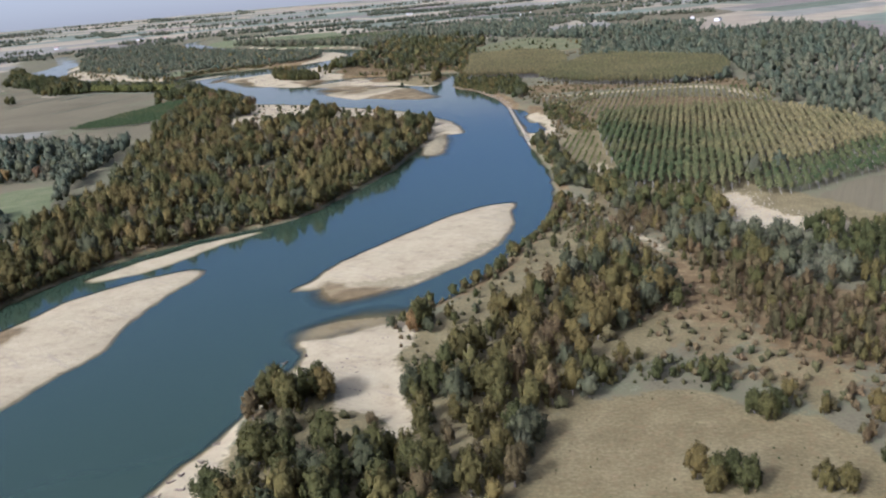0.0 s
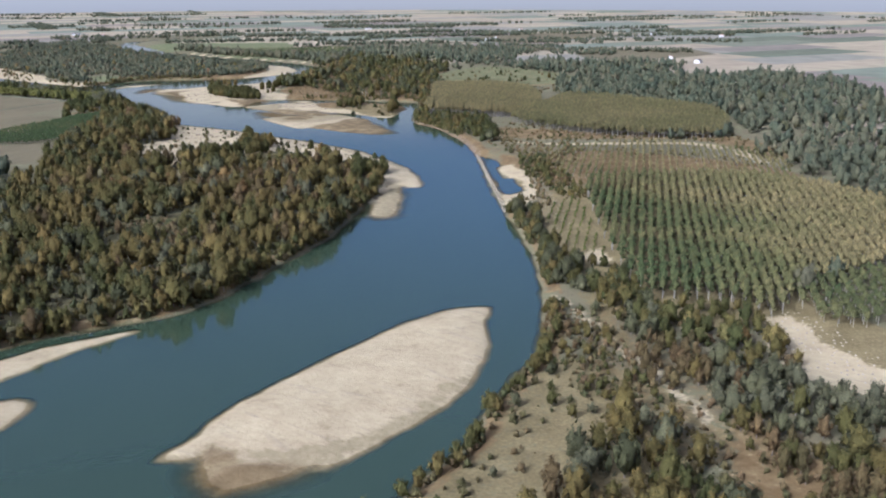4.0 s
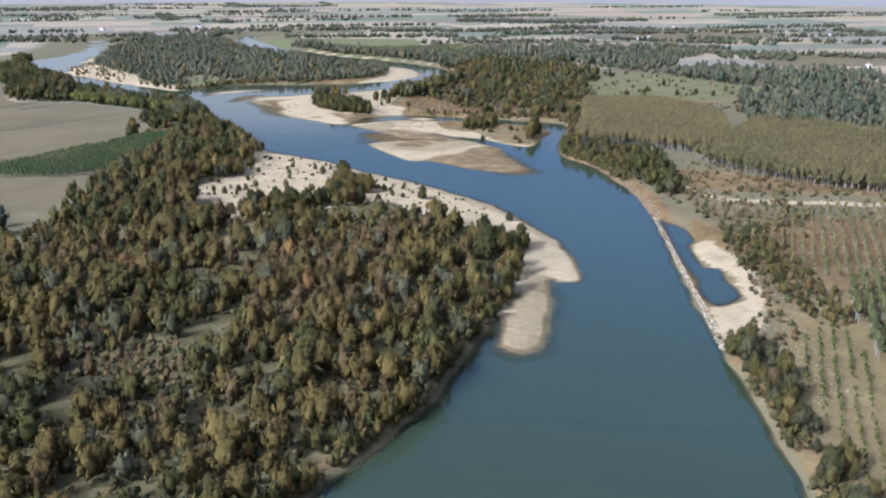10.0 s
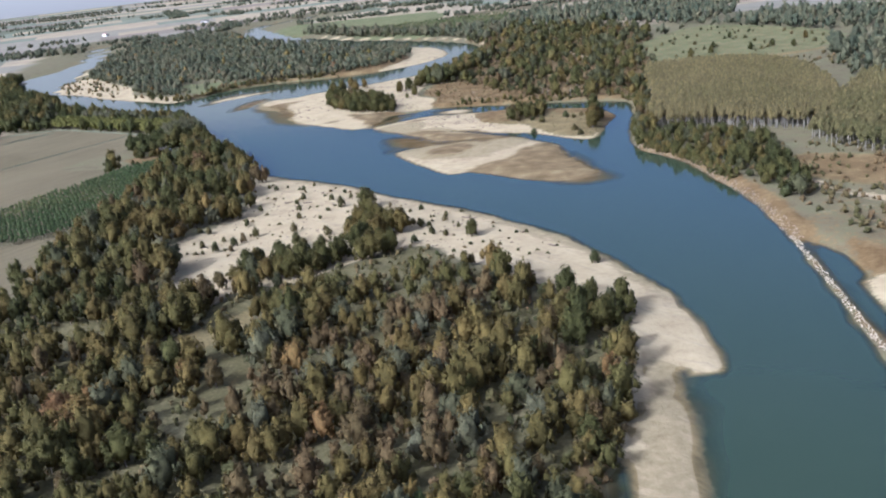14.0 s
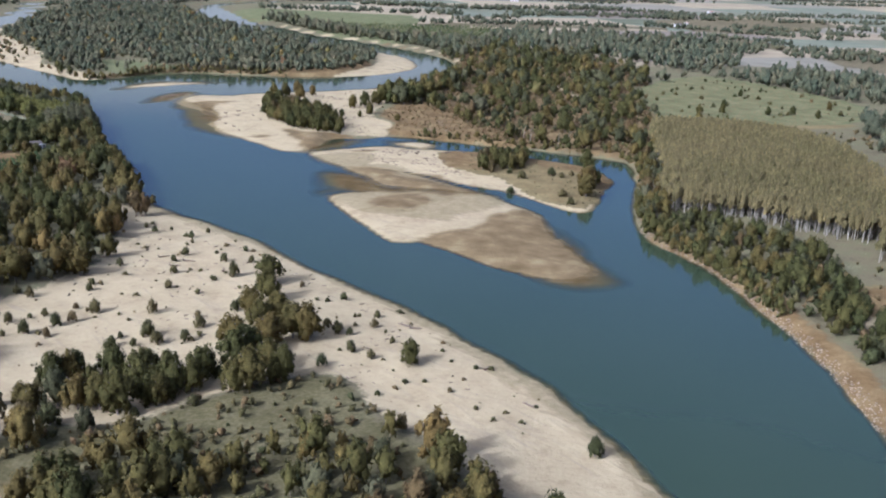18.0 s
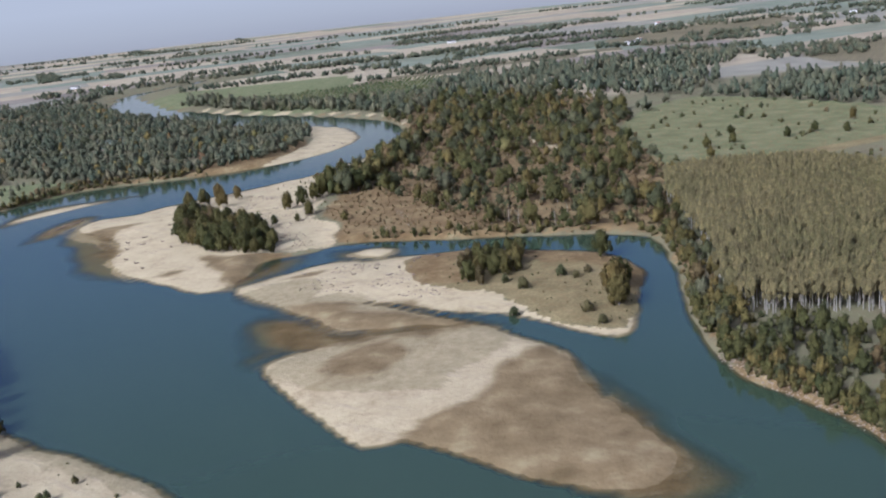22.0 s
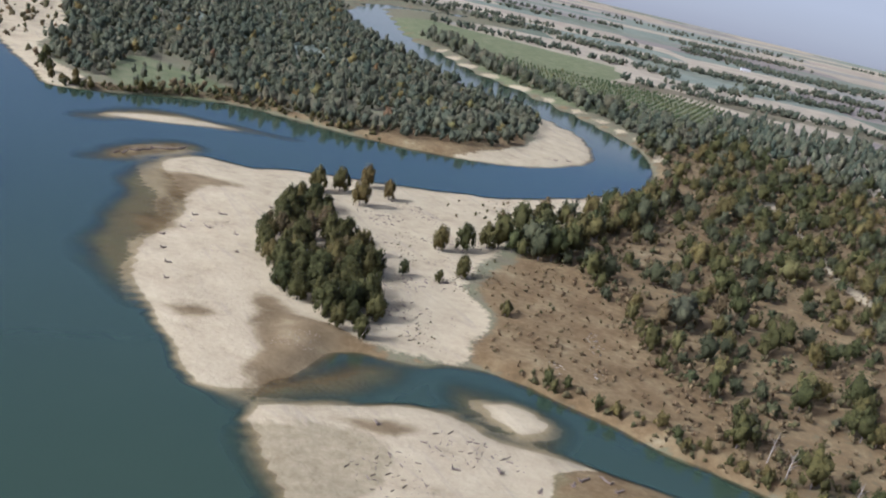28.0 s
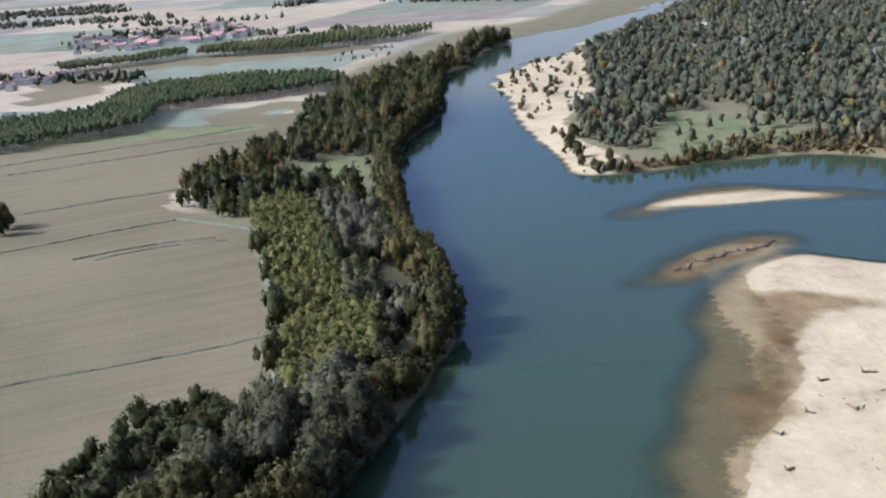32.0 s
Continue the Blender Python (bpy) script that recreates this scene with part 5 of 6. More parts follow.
bushes([(-55, 840)], "broad", 7.0, 8.0, "round bushy tree alone on the pale sand", "bushes on the point bar", 1.15)
bushes([(-8, 799)], "bush", 5.0, 6.0, "round bush alone on the pale sand", "bushes on the point bar", 0.9)
bushes([(-72, 845), (-78, 835), (-118, 855), (-119, 845), (-135, 863), (-137, 838), (-158, 849), (-157, 841), (-164, 842), (-176, 869), (-121, 900), (-130, 846), (-152, 861), (-155, 853)], "bush", 3.2, 5.6,
       "dark green bush rooted in the sand", "bushes on the point bar", 0.8)
bushes([(-61, 820), (-50, 829), (-43, 825), (-40, 833), (-33, 841), (-37, 841), (-47, 851), (-86, 883), (-74, 872), (-74, 864), (-55, 828), (-44, 844), (-36, 816), (-134, 923), (-137, 903), (-146, 917), (-58, 870), (-21, 821)], "bush", 0.9, 1.6,
       "small dry brown tuft on the sand", "tufts on the point bar", 1.2)
q = scatter(SAND["point"], 6.5, 0.0, inset=5)
q = q[(q[:, 0] < -20) & (q[:, 1] > 770)]
q = q[(rng.random(len(q)) < 0.6) & (ripple(q, 13.0, 1.5) > -0.25)]
many("sand_tufts", "bush", "mid", q, 0.35 + 1.6 * rng.random(len(q)) ** 2, rng.uniform(0.2, 1.0, len(q)), "small scrubby tufts scattered over pale sand", "scrub", 1.6, False)
bushes([(-90, 858), (-82, 862), (-112, 870), (-126, 842), (-78, 858), (-98, 822), (-134, 806), (-110, 848), (-66, 842)], "bush", 3, 5, "dark green bush rooted in the sand", "bushes on the point bar", 0.9)
bushes([(-108, 895), (-106, 867), (-97, 864), (-90, 852), (-100, 830), (-98, 835), (-106, 821), (-86, 852), (-104, 880), (-101, 858), (-95, 845), (-104, 842)], "broad", 9, 12.5, "dark green tree standing in the sand", "tree row on the point bar", 1.15)
bushes([(-118, 812), (-128, 818), (-125, 802), (-130, 801), (-91, 831), (-86, 824), (-138, 814), (-141, 798), (-112, 806), (-120, 820)], "broad", 8, 11, "green tree at the edge of the sand", "tree row on the point bar", 1.1)
bushes([(-170, 891), (-175, 891), (-187, 889), (-168, 911), (-180, 920), (-179, 944), (-172, 900), (-184, 932)], "broad", 8, 12, "dark tree at the rim of the wood", "trees at the sand's rim")
bushes([(-129, 1212), (-140, 1208), (-103, 1199)], "broad", 4.5, 6, "small round tree alone on the sand", "trees on the north bar")
bushes([(-180, 1267), (-175, 1286), (-139, 1243), (-124, 1222), (-189, 1297), (-193, 1277), (-199, 1268), (-132, 1250), (-126, 1262)], "broad", 8.5, 12, "dark green tree standing in pale sand", "trees on the north bar")
bushes([(5, 1039), (6, 1054), (9, 1060), (9, 1098)], "broad", 9, 12, "dark round tree on the islet's rim", "trees on the islet", 1.1)
bushes([(-25, 1065), (-10, 1076), (-5, 1072), (0, 1077), (6, 1070), (-6, 1035), (-3, 1023), (-31, 1074), (-30, 1041)], "bush", 3, 5, "grey-green bush on the grassy islet", "bushes on the islet")
bushes([(-489, 1141), (-497, 1146)], "broad", 9, 11, "lone dark tree in the stubble field", "field trees")
bushes([(-9, 312), (-11, 307)], "broad", 10, 11.5, "tall tree at the top of the beach", "trees by the beach")
bushes([(88, 528), (92, 524)], "broad", 5, 6.5, "round dark tree on bare sandy ground", "trees by the plantation")
bushes([(100, 1290), (125, 1330), (150, 1390), (118, 1300), (95, 1262), (170, 1310), (185, 1300), (205, 1340), (150, 1300)], "broad", 6, 9, "dark tree in the green meadow", "meadow trees")
bushes([(-345, 1322), (-352, 1320), (-358, 1318), (-366, 1320), (-375, 1330), (-386, 1338), (-360, 1330), (-395, 1352), (-330, 1342)], "broad", 5, 8, "tree at the water's edge", "waterside trees")

q = scatter([(-182, 850), (-176, 940), (-160, 958), (-120, 925), (-70, 880), (-58, 850), (-76, 838), (-100, 850), (-130, 840), (-160, 830)], 8.0, 0.0)
for x, y in q[rng.random(len(q)) < 0.24]:
    tree("bush", x, y, rng.uniform(1.2, 3.6), "grey-green bush casting a shadow on sand", "bushes on the point bar", spread=0.85)

# ---- scrub on open ground ----


def scrub(poly, spacing, share, lo, hi, label, lod="far", keep_out=(), tone=0.65):
    q = scatter(poly, spacing, 0.12, 16.0, 0.5, keep_out)
    q = q[rng.random(len(q)) < share]
    many("scrub", "bush", lod, q, rng.uniform(lo, hi, len(q)), np.clip(rng.normal(tone, 0.25, len(q)), 0, 1), label, "scrub", 1.0, False)


scrub([(60, 270), (56, 380), (64, 470), (100, 460), (130, 400), (128, 250), (110, 215), (84, 240)], 4.0, 0.5, 1.2, 3.6, "dry olive and brown scrub on sandy ground", "mid")
scrub([(72, 640), (86, 700), (90, 780), (74, 850), (60, 910), (80, 905), (110, 850), (150, 840), (120, 770), (104, 700), (90, 640)], 4.5, 0.55, 1.5, 4.0, "dry scrub behind the pond", "mid")
scrub(BROWN["channel_scrub"], 2.6, 0.4, 0.4, 2.0, "brown thicket on the channel bank", lod="dot", tone=0.95)
scrub(MIDWOOD, 4.4, 0.75, 0.8, 3.8, "brown undergrowth between the trees", "dot", tone=0.85)
scrub(POINT_WOOD, 4.2, 0.6, 1.2, 4.2, "low undergrowth between the trees", "dot", keep_out=GLADES, tone=0.45)
scrub([(-150, 746), (-142, 785), (-116, 798), (-91, 821), (-74, 829), (-57, 807), (-50, 793), (-93, 780), (-120, 770)], 3.6, 0.75, 0.8, 3.0, "grey-green tufts on the old sand bar", "mid")
scrub([(100, 205), (180, 160), (220, 330), (190, 380), (140, 330), (120, 240)], 5.5, 0.5, 1.2, 3.5, "autumn scrub on dry ground")
scrub([(45, 1150), (70, 1250), (110, 1225), (200, 1250), (230, 1290), (240, 1200), (150, 1180), (100, 1210), (60, 1195)], 6.0, 0.5, 1.5, 4.0, "scrub between plantation and meadow")
scrub(SAND["upper"], 7.0, 0.45, 1.5, 5.0, "dark bushes on the upper sand bar")
scrub([(-130, 1270), (-160, 1300), (-140, 1335), (-110, 1340), (-118, 1300), (-118, 1260), (-108, 1230), (-122, 1240)], 5.0, 0.4, 0.7, 2.0, "small tufts on the sand", "mid")
bushes([(-43, 256), (-38, 257), (-40, 262), (-53, 262), (-55, 254)], "broad", 9, 12, "round dark tree at the beach's edge", "trees by the beach", 1.15)
bushes([(54, 197), (58, 194), (61, 195), (56, 190), (64, 190)], "broad", 8, 10.5, "broad olive tree alone in the pasture", "pasture trees", 1.1)
bushes([(79, 222), (82, 224), (77, 226), (80, 188), (84, 186), (98, 196), (102, 190)], "broad", 6, 8.5, "bushy tree at the pasture's rim", "pasture trees", 1.1)
bushes([(-40, 243), (-36, 238), (-31, 243), (-27, 233), (-38, 230), (-23, 238), (-29, 228), (-43, 238)], "bush", 2.0, 4.5, "low olive bush on the sandy bank", "bushes by the beach", 1.1)
wood("pasture_hedge", [(43, 250), (44, 264), (57, 266), (75, 262), (80, 246), (73, 240), (58, 249)], 3.6, (2.5, 6.0), {"broad": 5, "bush": 5, "autumn": 0.2}, "fine", "green thicket at the head of the pasture", 0.08, tone=0.35, size=8)


# ---- stones of the causeway and bank ----
def stone_mesh(i, mat):
    r = np.random.default_rng(100 + i)
    bm = bmesh.new()
    bmesh.ops.create_icosphere(bm, subdivisions=1, radius=0.5)
    for v in bm.verts:
        v.co *= r.uniform(0.72, 1.18)
        v.co.z *= 0.7
    me = bpy.data.meshes.new("stone")
    bm.to_mesh(me)
    bm.free()
    me.materials.append(mat)
    return me


def stone_material(name, tones):
    n = Nodes(name)
    own = n.ramp(n.add("ObjectInfo").outputs["Random"], tones)
    isle = n.ramp(n.add("NewGeometry").outputs["Random Per Island"], [(0, (0.7, 0.7, 0.7)), (1, (1.2, 1.2, 1.2))])
    n.bump(n.noise(2.5, 5), 0.5, 0.08)
    return n.done(n.mix(1.0, n.mix(n.math("MULTIPLY", n.noise(0.8), 0.4), own, (0.19, 0.15, 0.10)), isle, "MULTIPLY"), 0.9)


PALE_STONE = stone_material("pale_stone", [(0, (0.34, 0.265, 0.155)), (0.6, (0.39, 0.310, 0.185)), (1, (0.25, 0.195, 0.115))])
RUST_STONE = stone_material("rusty_stone", [(0, (0.15, 0.100, 0.055)), (0.6, (0.21, 0.150, 0.085)), (1, (0.11, 0.080, 0.048))])
STONES = [stone_mesh(i, PALE_STONE) for i in range(6)]


def along(line, n, width):
    """n uneven places beside a line of the plan."""
    p = curve(line, 2.0, False)
    t = np.sort(rng.random(n)) * (len(p) - 1.001)
    i = t.astype(int)
    q = p[i] + (p[i + 1] - p[i]) * (t - i)[:, None]
    return q + rng.uniform(-0.5, 0.5, (n, 2)) * width


causeway = tagged(new("stone_causeway"), "narrow causeway of pale boulders between river and pond", "causeway")
causeway.location = (64, 720, 0)
for x, y in along([(65, 815), (65, 760), (64.5, 727), (64.5, 677), (64, 637)], 290, 2.6):
    s = new("stone", STONES[int(rng.integers(6))])
    s.parent = causeway
    k = rng.uniform(0.3, 0.8)
    s.matrix_basis = Matrix.LocRotScale((x - 64, y - 720, max(0.05, float(ground_z(x, y))) + 0.08 * k), Euler(rng.uniform(0, 6.28, 3)), (k, k * 1.1, k * 0.8))


def rubble(name, q, lo, hi, mat, label):
    """Broken stone too plentiful to count, as one mesh."""
    me0 = stone_mesh(50, mat)
    tv = np.array([v.co for v in me0.vertices])
    tf = np.array([list(p.vertices) for p in me0.polygons])
    k = rng.uniform(lo, hi, len(q))
    a = rng.uniform(0, 6.28, len(q))
    v = np.stack([(tv[:, 0] * np.cos(a)[:, None] - tv[:, 1] * np.sin(a)[:, None]) * k[:, None] + q[:, :1],
                  (tv[:, 0] * np.sin(a)[:, None] + tv[:, 1] * np.cos(a)[:, None]) * k[:, None] * 1.2 + q[:, 1:],
                  tv[:, 2] * k[:, None] * 0.8 + np.maximum(ground_z(q[:, 0], q[:, 1]), 0.0)[:, None] + 0.1], -1).reshape(-1, 3)
    f = (tf[None] + (np.arange(len(q)) * len(tv))[:, None, None]).reshape(-1, 3)
    return tagged(new(name, mesh_of(name, v, f, mat)), label, "rubble", kind="stuff")


rubble("bank_stones", along([(66, 812), (63, 862), (56, 900), (45, 945), (31, 972), (26, 990)], 1100, 4.5), 0.25, 0.75, RUST_STONE, "rust-brown stone pitching along the outer bank")
rubble("causeway_stones", along([(65, 815), (65, 760), (64.5, 727), (64.5, 677), (64, 637)], 900, 2.2), 0.2, 0.5, PALE_STONE, "small pale stones between the causeway's boulders")
rubble("slope_stones", scatter([(76, 600), (84, 700), (88, 740), (98, 720), (95, 650), (92, 600)], 2.6, 0.1, 9.0, 0), 0.3, 0.9, PALE_STONE, "pale boulders strewn on the slope behind the pond")
rubble("clearing_stones", scatter([(129, 410), (140, 455), (152, 462), (160, 420), (172, 395)], 3.0, 0.15, 9.0, 0), 0.3, 1.1, PALE_STONE, "pale broken stone in a clearing")
rubble("island_bank_stones", along([(-20, 622), (-37, 564), (-62, 508), (-88, 474), (-130, 450), (-172, 398)], 260, 2.0), 0.2, 0.5, RUST_STONE, "brown stones at the water's edge")

# ---- driftwood ----
DRIFT = plain("driftwood", (0.145, 0.102, 0.062), 0.9, 0.4, 3.0)
BLEACHED = plain("bleached_wood", (0.25, 0.20, 0.13), 0.85, 0.25, 3.0)


def log(x, y, length, turn, mat=DRIFT, label="weathered driftwood log lying on the sand", name="driftwood_log"):
    """A stranded trunk with a bent stem, broken branches and a root plate."""
    a, b, c, d = (0, 0, 0.16), (0.4, 0.05, 0.2), (0.75, 0.0, 0.24), (1.0, 0.08, 0.2)
    pts = [Vector((p[0] * length - length / 2, p[1] * length, p[2])) for p in (a, b, c, d)]
    ob = new(name, mesh_of(name, *joined([tube(pts[0], pts[1], 0.30, 0.26, 7), tube(pts[1], pts[2], 0.26, 0.2, 7), tube(pts[2], pts[3], 0.2, 0.1, 7)]), mat, True))
    ob.matrix_basis = pose(x, y, max(0.0, float(ground_z(x, y))), 0, 0, turn)
    tagged(ob, label, "driftwood", "stranded driftwood")
    for k in range(4):
        h = pts[1 + k % 2]
        ang = 1.2 * k + turn
        br = new("branch", mesh_of("branch", *tube(h, h + Vector((0.3 * math.cos(ang), math.sin(ang), 0.5 + 0.25 * (k % 2))) * length * 0.2, 0.09, 0.03, 5), mat, True))
        br.parent = ob
    root = new("root_plate", mesh_of("root_plate", *joined([tube(pts[0], pts[0] + Vector((-0.5, 0.9 * math.cos(w), 0.5 + 0.6 * math.sin(w))), 0.16, 0.04, 5) for w in (0.2, 1.3, 2.4, 3.6, 5.2)]), mat, True))
    root.parent = ob
    return ob


lr = random.Random(5)
for k in range(13):
    log(-274 + k * 0.9 + lr.uniform(-1, 1), 1244 + k * 2.7, lr.uniform(2.5, 4.5), lr.uniform(20, 110))
for x, y, l in ((-212, 1180, 5), (-205, 1196, 6), (-214, 1204, 5), (-204, 1170, 4), (-208, 1212, 7), (-196, 1160, 4), (-210, 1190, 4), (-190, 1150, 3), (-186, 1182, 3), (-194, 1196, 3), (-182, 1205, 3), (-200, 1232, 4),
                (-64, 1121, 6), (-60, 1124, 6), (-66, 1117, 4), (-56, 1121, 5), (-72, 1110, 4), (-82, 1112, 4), (-90, 1106, 3), (-76, 1100, 4), (-30, 1042, 5), (-112, 1114, 4), (-60, 869, 7), (-56, 867, 6), (-23, 822, 6),
                (-34, 842, 5), (-126, 905, 6), (-140, 912, 7), (-143, 906, 6), (-150, 915, 7), (-70, 214, 4), (-73, 219, 4), (-68, 228, 4), (-66, 238, 3), (-76, 212, 5), (-71, 222, 3), (-54, 292, 5), (-48, 297, 4), (-139, 1462, 5), (-132, 1470, 5)):
    log(x, y, l * (0.4 if x < -180 else 0.55), lr.uniform(0, 180))


def dead_tree(x, y, h):
    """A leafless bleached tree."""
    r = random.Random(int(x * 7 + y))
    ob = new("dead_tree")
    ob.matrix_basis = pose(x, y, float(ground_z(x, y)) - 0.05, 0, 0, r.uniform(0, 360))
    tagged(ob, "bare bleached dead tree among the green", "dead tree", "dead trees")
    t = new("trunk", mesh_of("trunk", *joined([tube((0, 0, 0), (0.1 * h * 0.3, 0, h * 0.5), 0.18, 0.13, 6), tube((0.03 * h, 0, h * 0.5), (0.02 * h, 0.06 * h, h), 0.13, 0.04, 6)]), BLEACHED, True))
    t.parent = ob
    for k in range(6):
        a, z = k * 1.3 + r.random(), h * (0.4 + 0.08 * k)
        b = new("branch", mesh_of("branch", *tube((0.025 * h, 0.02 * h, z), (0.2 * h * math.cos(a), 0.2 * h * math.sin(a), z + 0.18 * h), 0.06, 0.02, 5), BLEACHED, True))
        b.parent = ob


for x, y, h in ((-268, 1118, 10), (-20, 1150, 10), (2, 1150, 9), (-4, 1148, 8), (14, 1144, 9), (-262, 1108, 8), (-24, 1158, 9)):
    dead_tree(x, y, h)

# ---- hut, caravan, village and farms ----
RENDER_WALL = plain("pale_render", (0.46, 0.42, 0.34), 0.85, 0.12, 0.6)
WHITE_METAL = plain("white_panel", (0.46, 0.45, 0.42), 0.5, 0.1, 0.8)
TILE_ROOF = plain("clay_roof", (0.34, 0.19, 0.125), 0.9, 0.3, 1.2)
GREY_ROOF = plain("grey_roof", (0.095, 0.075, 0.054), 0.95, 0.25, 1.0)
DARK_GLASS = plain("dark_glass", (0.035, 0.04, 0.045), 0.15, 0.1)
WOOD_BOARD = plain("old_boards", (0.20, 0.15, 0.10), 0.85, 0.3, 2.0)
RUBBER = plain("rubber", (0.03, 0.03, 0.03), 0.85, 0.2)


def box_mesh(name, size, mat, at=(0, 0, 0), bevel=0.0):
    bm = bmesh.new()
    bmesh.ops.create_cube(bm, size=1.0, matrix=Matrix.Translation(at) @ Matrix.Diagonal((*size, 1)))
    if bevel:
        bmesh.ops.bevel(bm, geom=bm.edges[:], offset=bevel, segments=2, affect="EDGES")
    me = bpy.data.meshes.new(name)
    bm.to_mesh(me)
    bm.free()
    me.materials.append(mat)
    return me


def gable_mesh(name, l, w, z, rise, mat, over=0.45, thick=0.18):
    """A pitched roof of two thick slopes with overhanging eaves."""
    bm = bmesh.new()
    for s in (1, -1):
        e, k = w / 2 + over, over * rise / (w / 2)
        low = [(x, s * e, z - k) for x in (-l / 2 - over, l / 2 + over)]
        top = [(x, 0, z + rise) for x in (l / 2 + over, -l / 2 - over)]
        a = [bm.verts.new(p) for p in low + top]
        b = [bm.verts.new((x, y, h + thick)) for x, y, h in low + top]
        bm.faces.new(a), bm.faces.new(b)
        for i in range(4):
            bm.faces.new((a[i], a[(i + 1) % 4], b[(i + 1) % 4], b[i]))
    bmesh.ops.recalc_face_normals(bm, faces=bm.faces[:])
    me = bpy.data.meshes.new(name)
    bm.to_mesh(me)
    bm.free()
    me.materials.append(mat)
    return me


def wall_mesh(name, l, w, h, rise, mat):
    bm = bmesh.new()
    ring = [(-l / 2, -w / 2), (l / 2, -w / 2), (l / 2, w / 2), (-l / 2, w / 2)]
    lo, hi = [bm.verts.new((x, y, -0.6)) for x, y in ring], [bm.verts.new((x, y, h)) for x, y in ring]
    p, q = bm.verts.new((l / 2, 0, h + rise)), bm.verts.new((-l / 2, 0, h + rise))
    for i in range(4):
        j = (i + 1) % 4
        f = [lo[i], lo[j], hi[j], hi[i]]
        if i == 1:
            f.insert(3, p)
        if i == 3:
            f.insert(3, q)
        bm.faces.new(f)
    bm.faces.new((hi[0], hi[1], p, q)), bm.faces.new((hi[2], hi[3], q, p))
    bmesh.ops.recalc_face_normals(bm, faces=bm.faces[:])
    me = bpy.data.meshes.new(name)
    bm.to_mesh(me)
    bm.free()
    me.materials.append(mat)
    return me


def put(name, me, parent, loc=(0, 0, 0)):
    ob = new(name, me)
    ob.parent = parent
    ob.location = loc
    return ob


def house(l, w, h, rise, roof, label, group, name="house"):
    ob = tagged(new(name), label, "house", group)
    put("wall", wall_mesh("house_wall", l, w, h, rise, RENDER_WALL), ob)
    top = put("roof", gable_mesh("house_roof", l, w, h, rise, roof), ob)
    put("chimney", box_mesh("chimney", (0.6, 0.6, 1.6), RENDER_WALL, (l * 0.25, w * 0.15, h + rise)), top)
    pane, door = box_mesh("pane", (1.0, 0.14, 1.3), DARK_GLASS), box_mesh("door", (1.0, 0.14, 2.1), WOOD_BOARD)
    for s in (-1, 1):
        for k in range(3):
            for z in ((1.5, 4.4) if h > 5 else (1.5,)):
                put("window", pane, ob, ((k - 1) * l * 0.3, s * w / 2, z))
    put("door", door, ob, (l * 0.14, -w / 2, 1.05))
    return ob


vr = random.Random(3)
models = [house(12, 9, 6.0, 2.0, TILE_ROOF, "cream house with a clay-tiled roof", "village houses"), house(16, 10, 6.2, 2.2, TILE_ROOF, "long cream house with a clay-tiled roof", "village houses"),
          house(10, 8, 3.4, 1.8, GREY_ROOF, "low pale house with a grey roof", "village houses"), house(22, 12, 5.5, 2.0, GREY_ROOF, "long pale barn with a grey roof", "village houses")]
spots = [(-892 + 0, 1300), (-905, 1335), (-760, 1248)]
for k in range(78):
    t, d = vr.random(), vr.random() ** 1.6
    spots.append((-1070 + 92 * t - 190 * d + vr.uniform(-14, 14), 1440 + 150 * t + 70 * d + vr.uniform(-14, 14)))
for k in range(12):
    spots.append((-935 + vr.uniform(-55, 45), 1330 + vr.uniform(-38, 30)))
for k, (x, y) in enumerate(spots):
    m = pose(x, y, float(ground_z(x, y)), 0, 0, vr.choice((50, 140)) + vr.uniform(-12, 12))
    m = m @ Matrix.Scale(0.7, 4)
    if k < 4:
        models[k].matrix_basis = m
    else:
        copy_thing(models[vr.choice((0, 0, 1, 2, 2, 3))], pose(x, y, float(ground_z(x, y)), 0, 0, vr.choice((50, 140)) + vr.uniform(-12, 12)))
for x, y, k in ((212, 2130, 3), (232, 2168, 0), (-540, 1700, 2), (462, 1552, 3), (440, 1620, 1), (-40, 2620, 3), (330, 2500, 1), (-620, 2350, 0), (-700, 2420, 3), (600, 2300, 3), (-860, 2300, 1), (720, 2200, 0)):
    ob = copy_thing(models[k], pose(x, y, float(ground_z(x, y)), 0, 0, vr.uniform(0, 180)))
    tagged(ob, group="farm buildings")
q = np.array([(-1075 + 92 * t - 200 * d + vr.uniform(-25, 25), 1440 + 150 * t + 70 * d + vr.uniform(-25, 25)) for t, d in [(vr.random(), vr.random()) for _ in range(110)]])
many("village_trees", "broad", "far", q, rng.uniform(4, 7, len(q)), rng.uniform(0.1, 0.6, len(q)), "green garden trees between village houses", "trees", stems=False)


GREY_BOARD = plain("weathered_boards", (0.30, 0.26, 0.21), 0.85, 0.3, 1.5)
DULL_PANEL = plain("dull_panel", (0.26, 0.24, 0.20), 0.6, 0.15, 0.8)


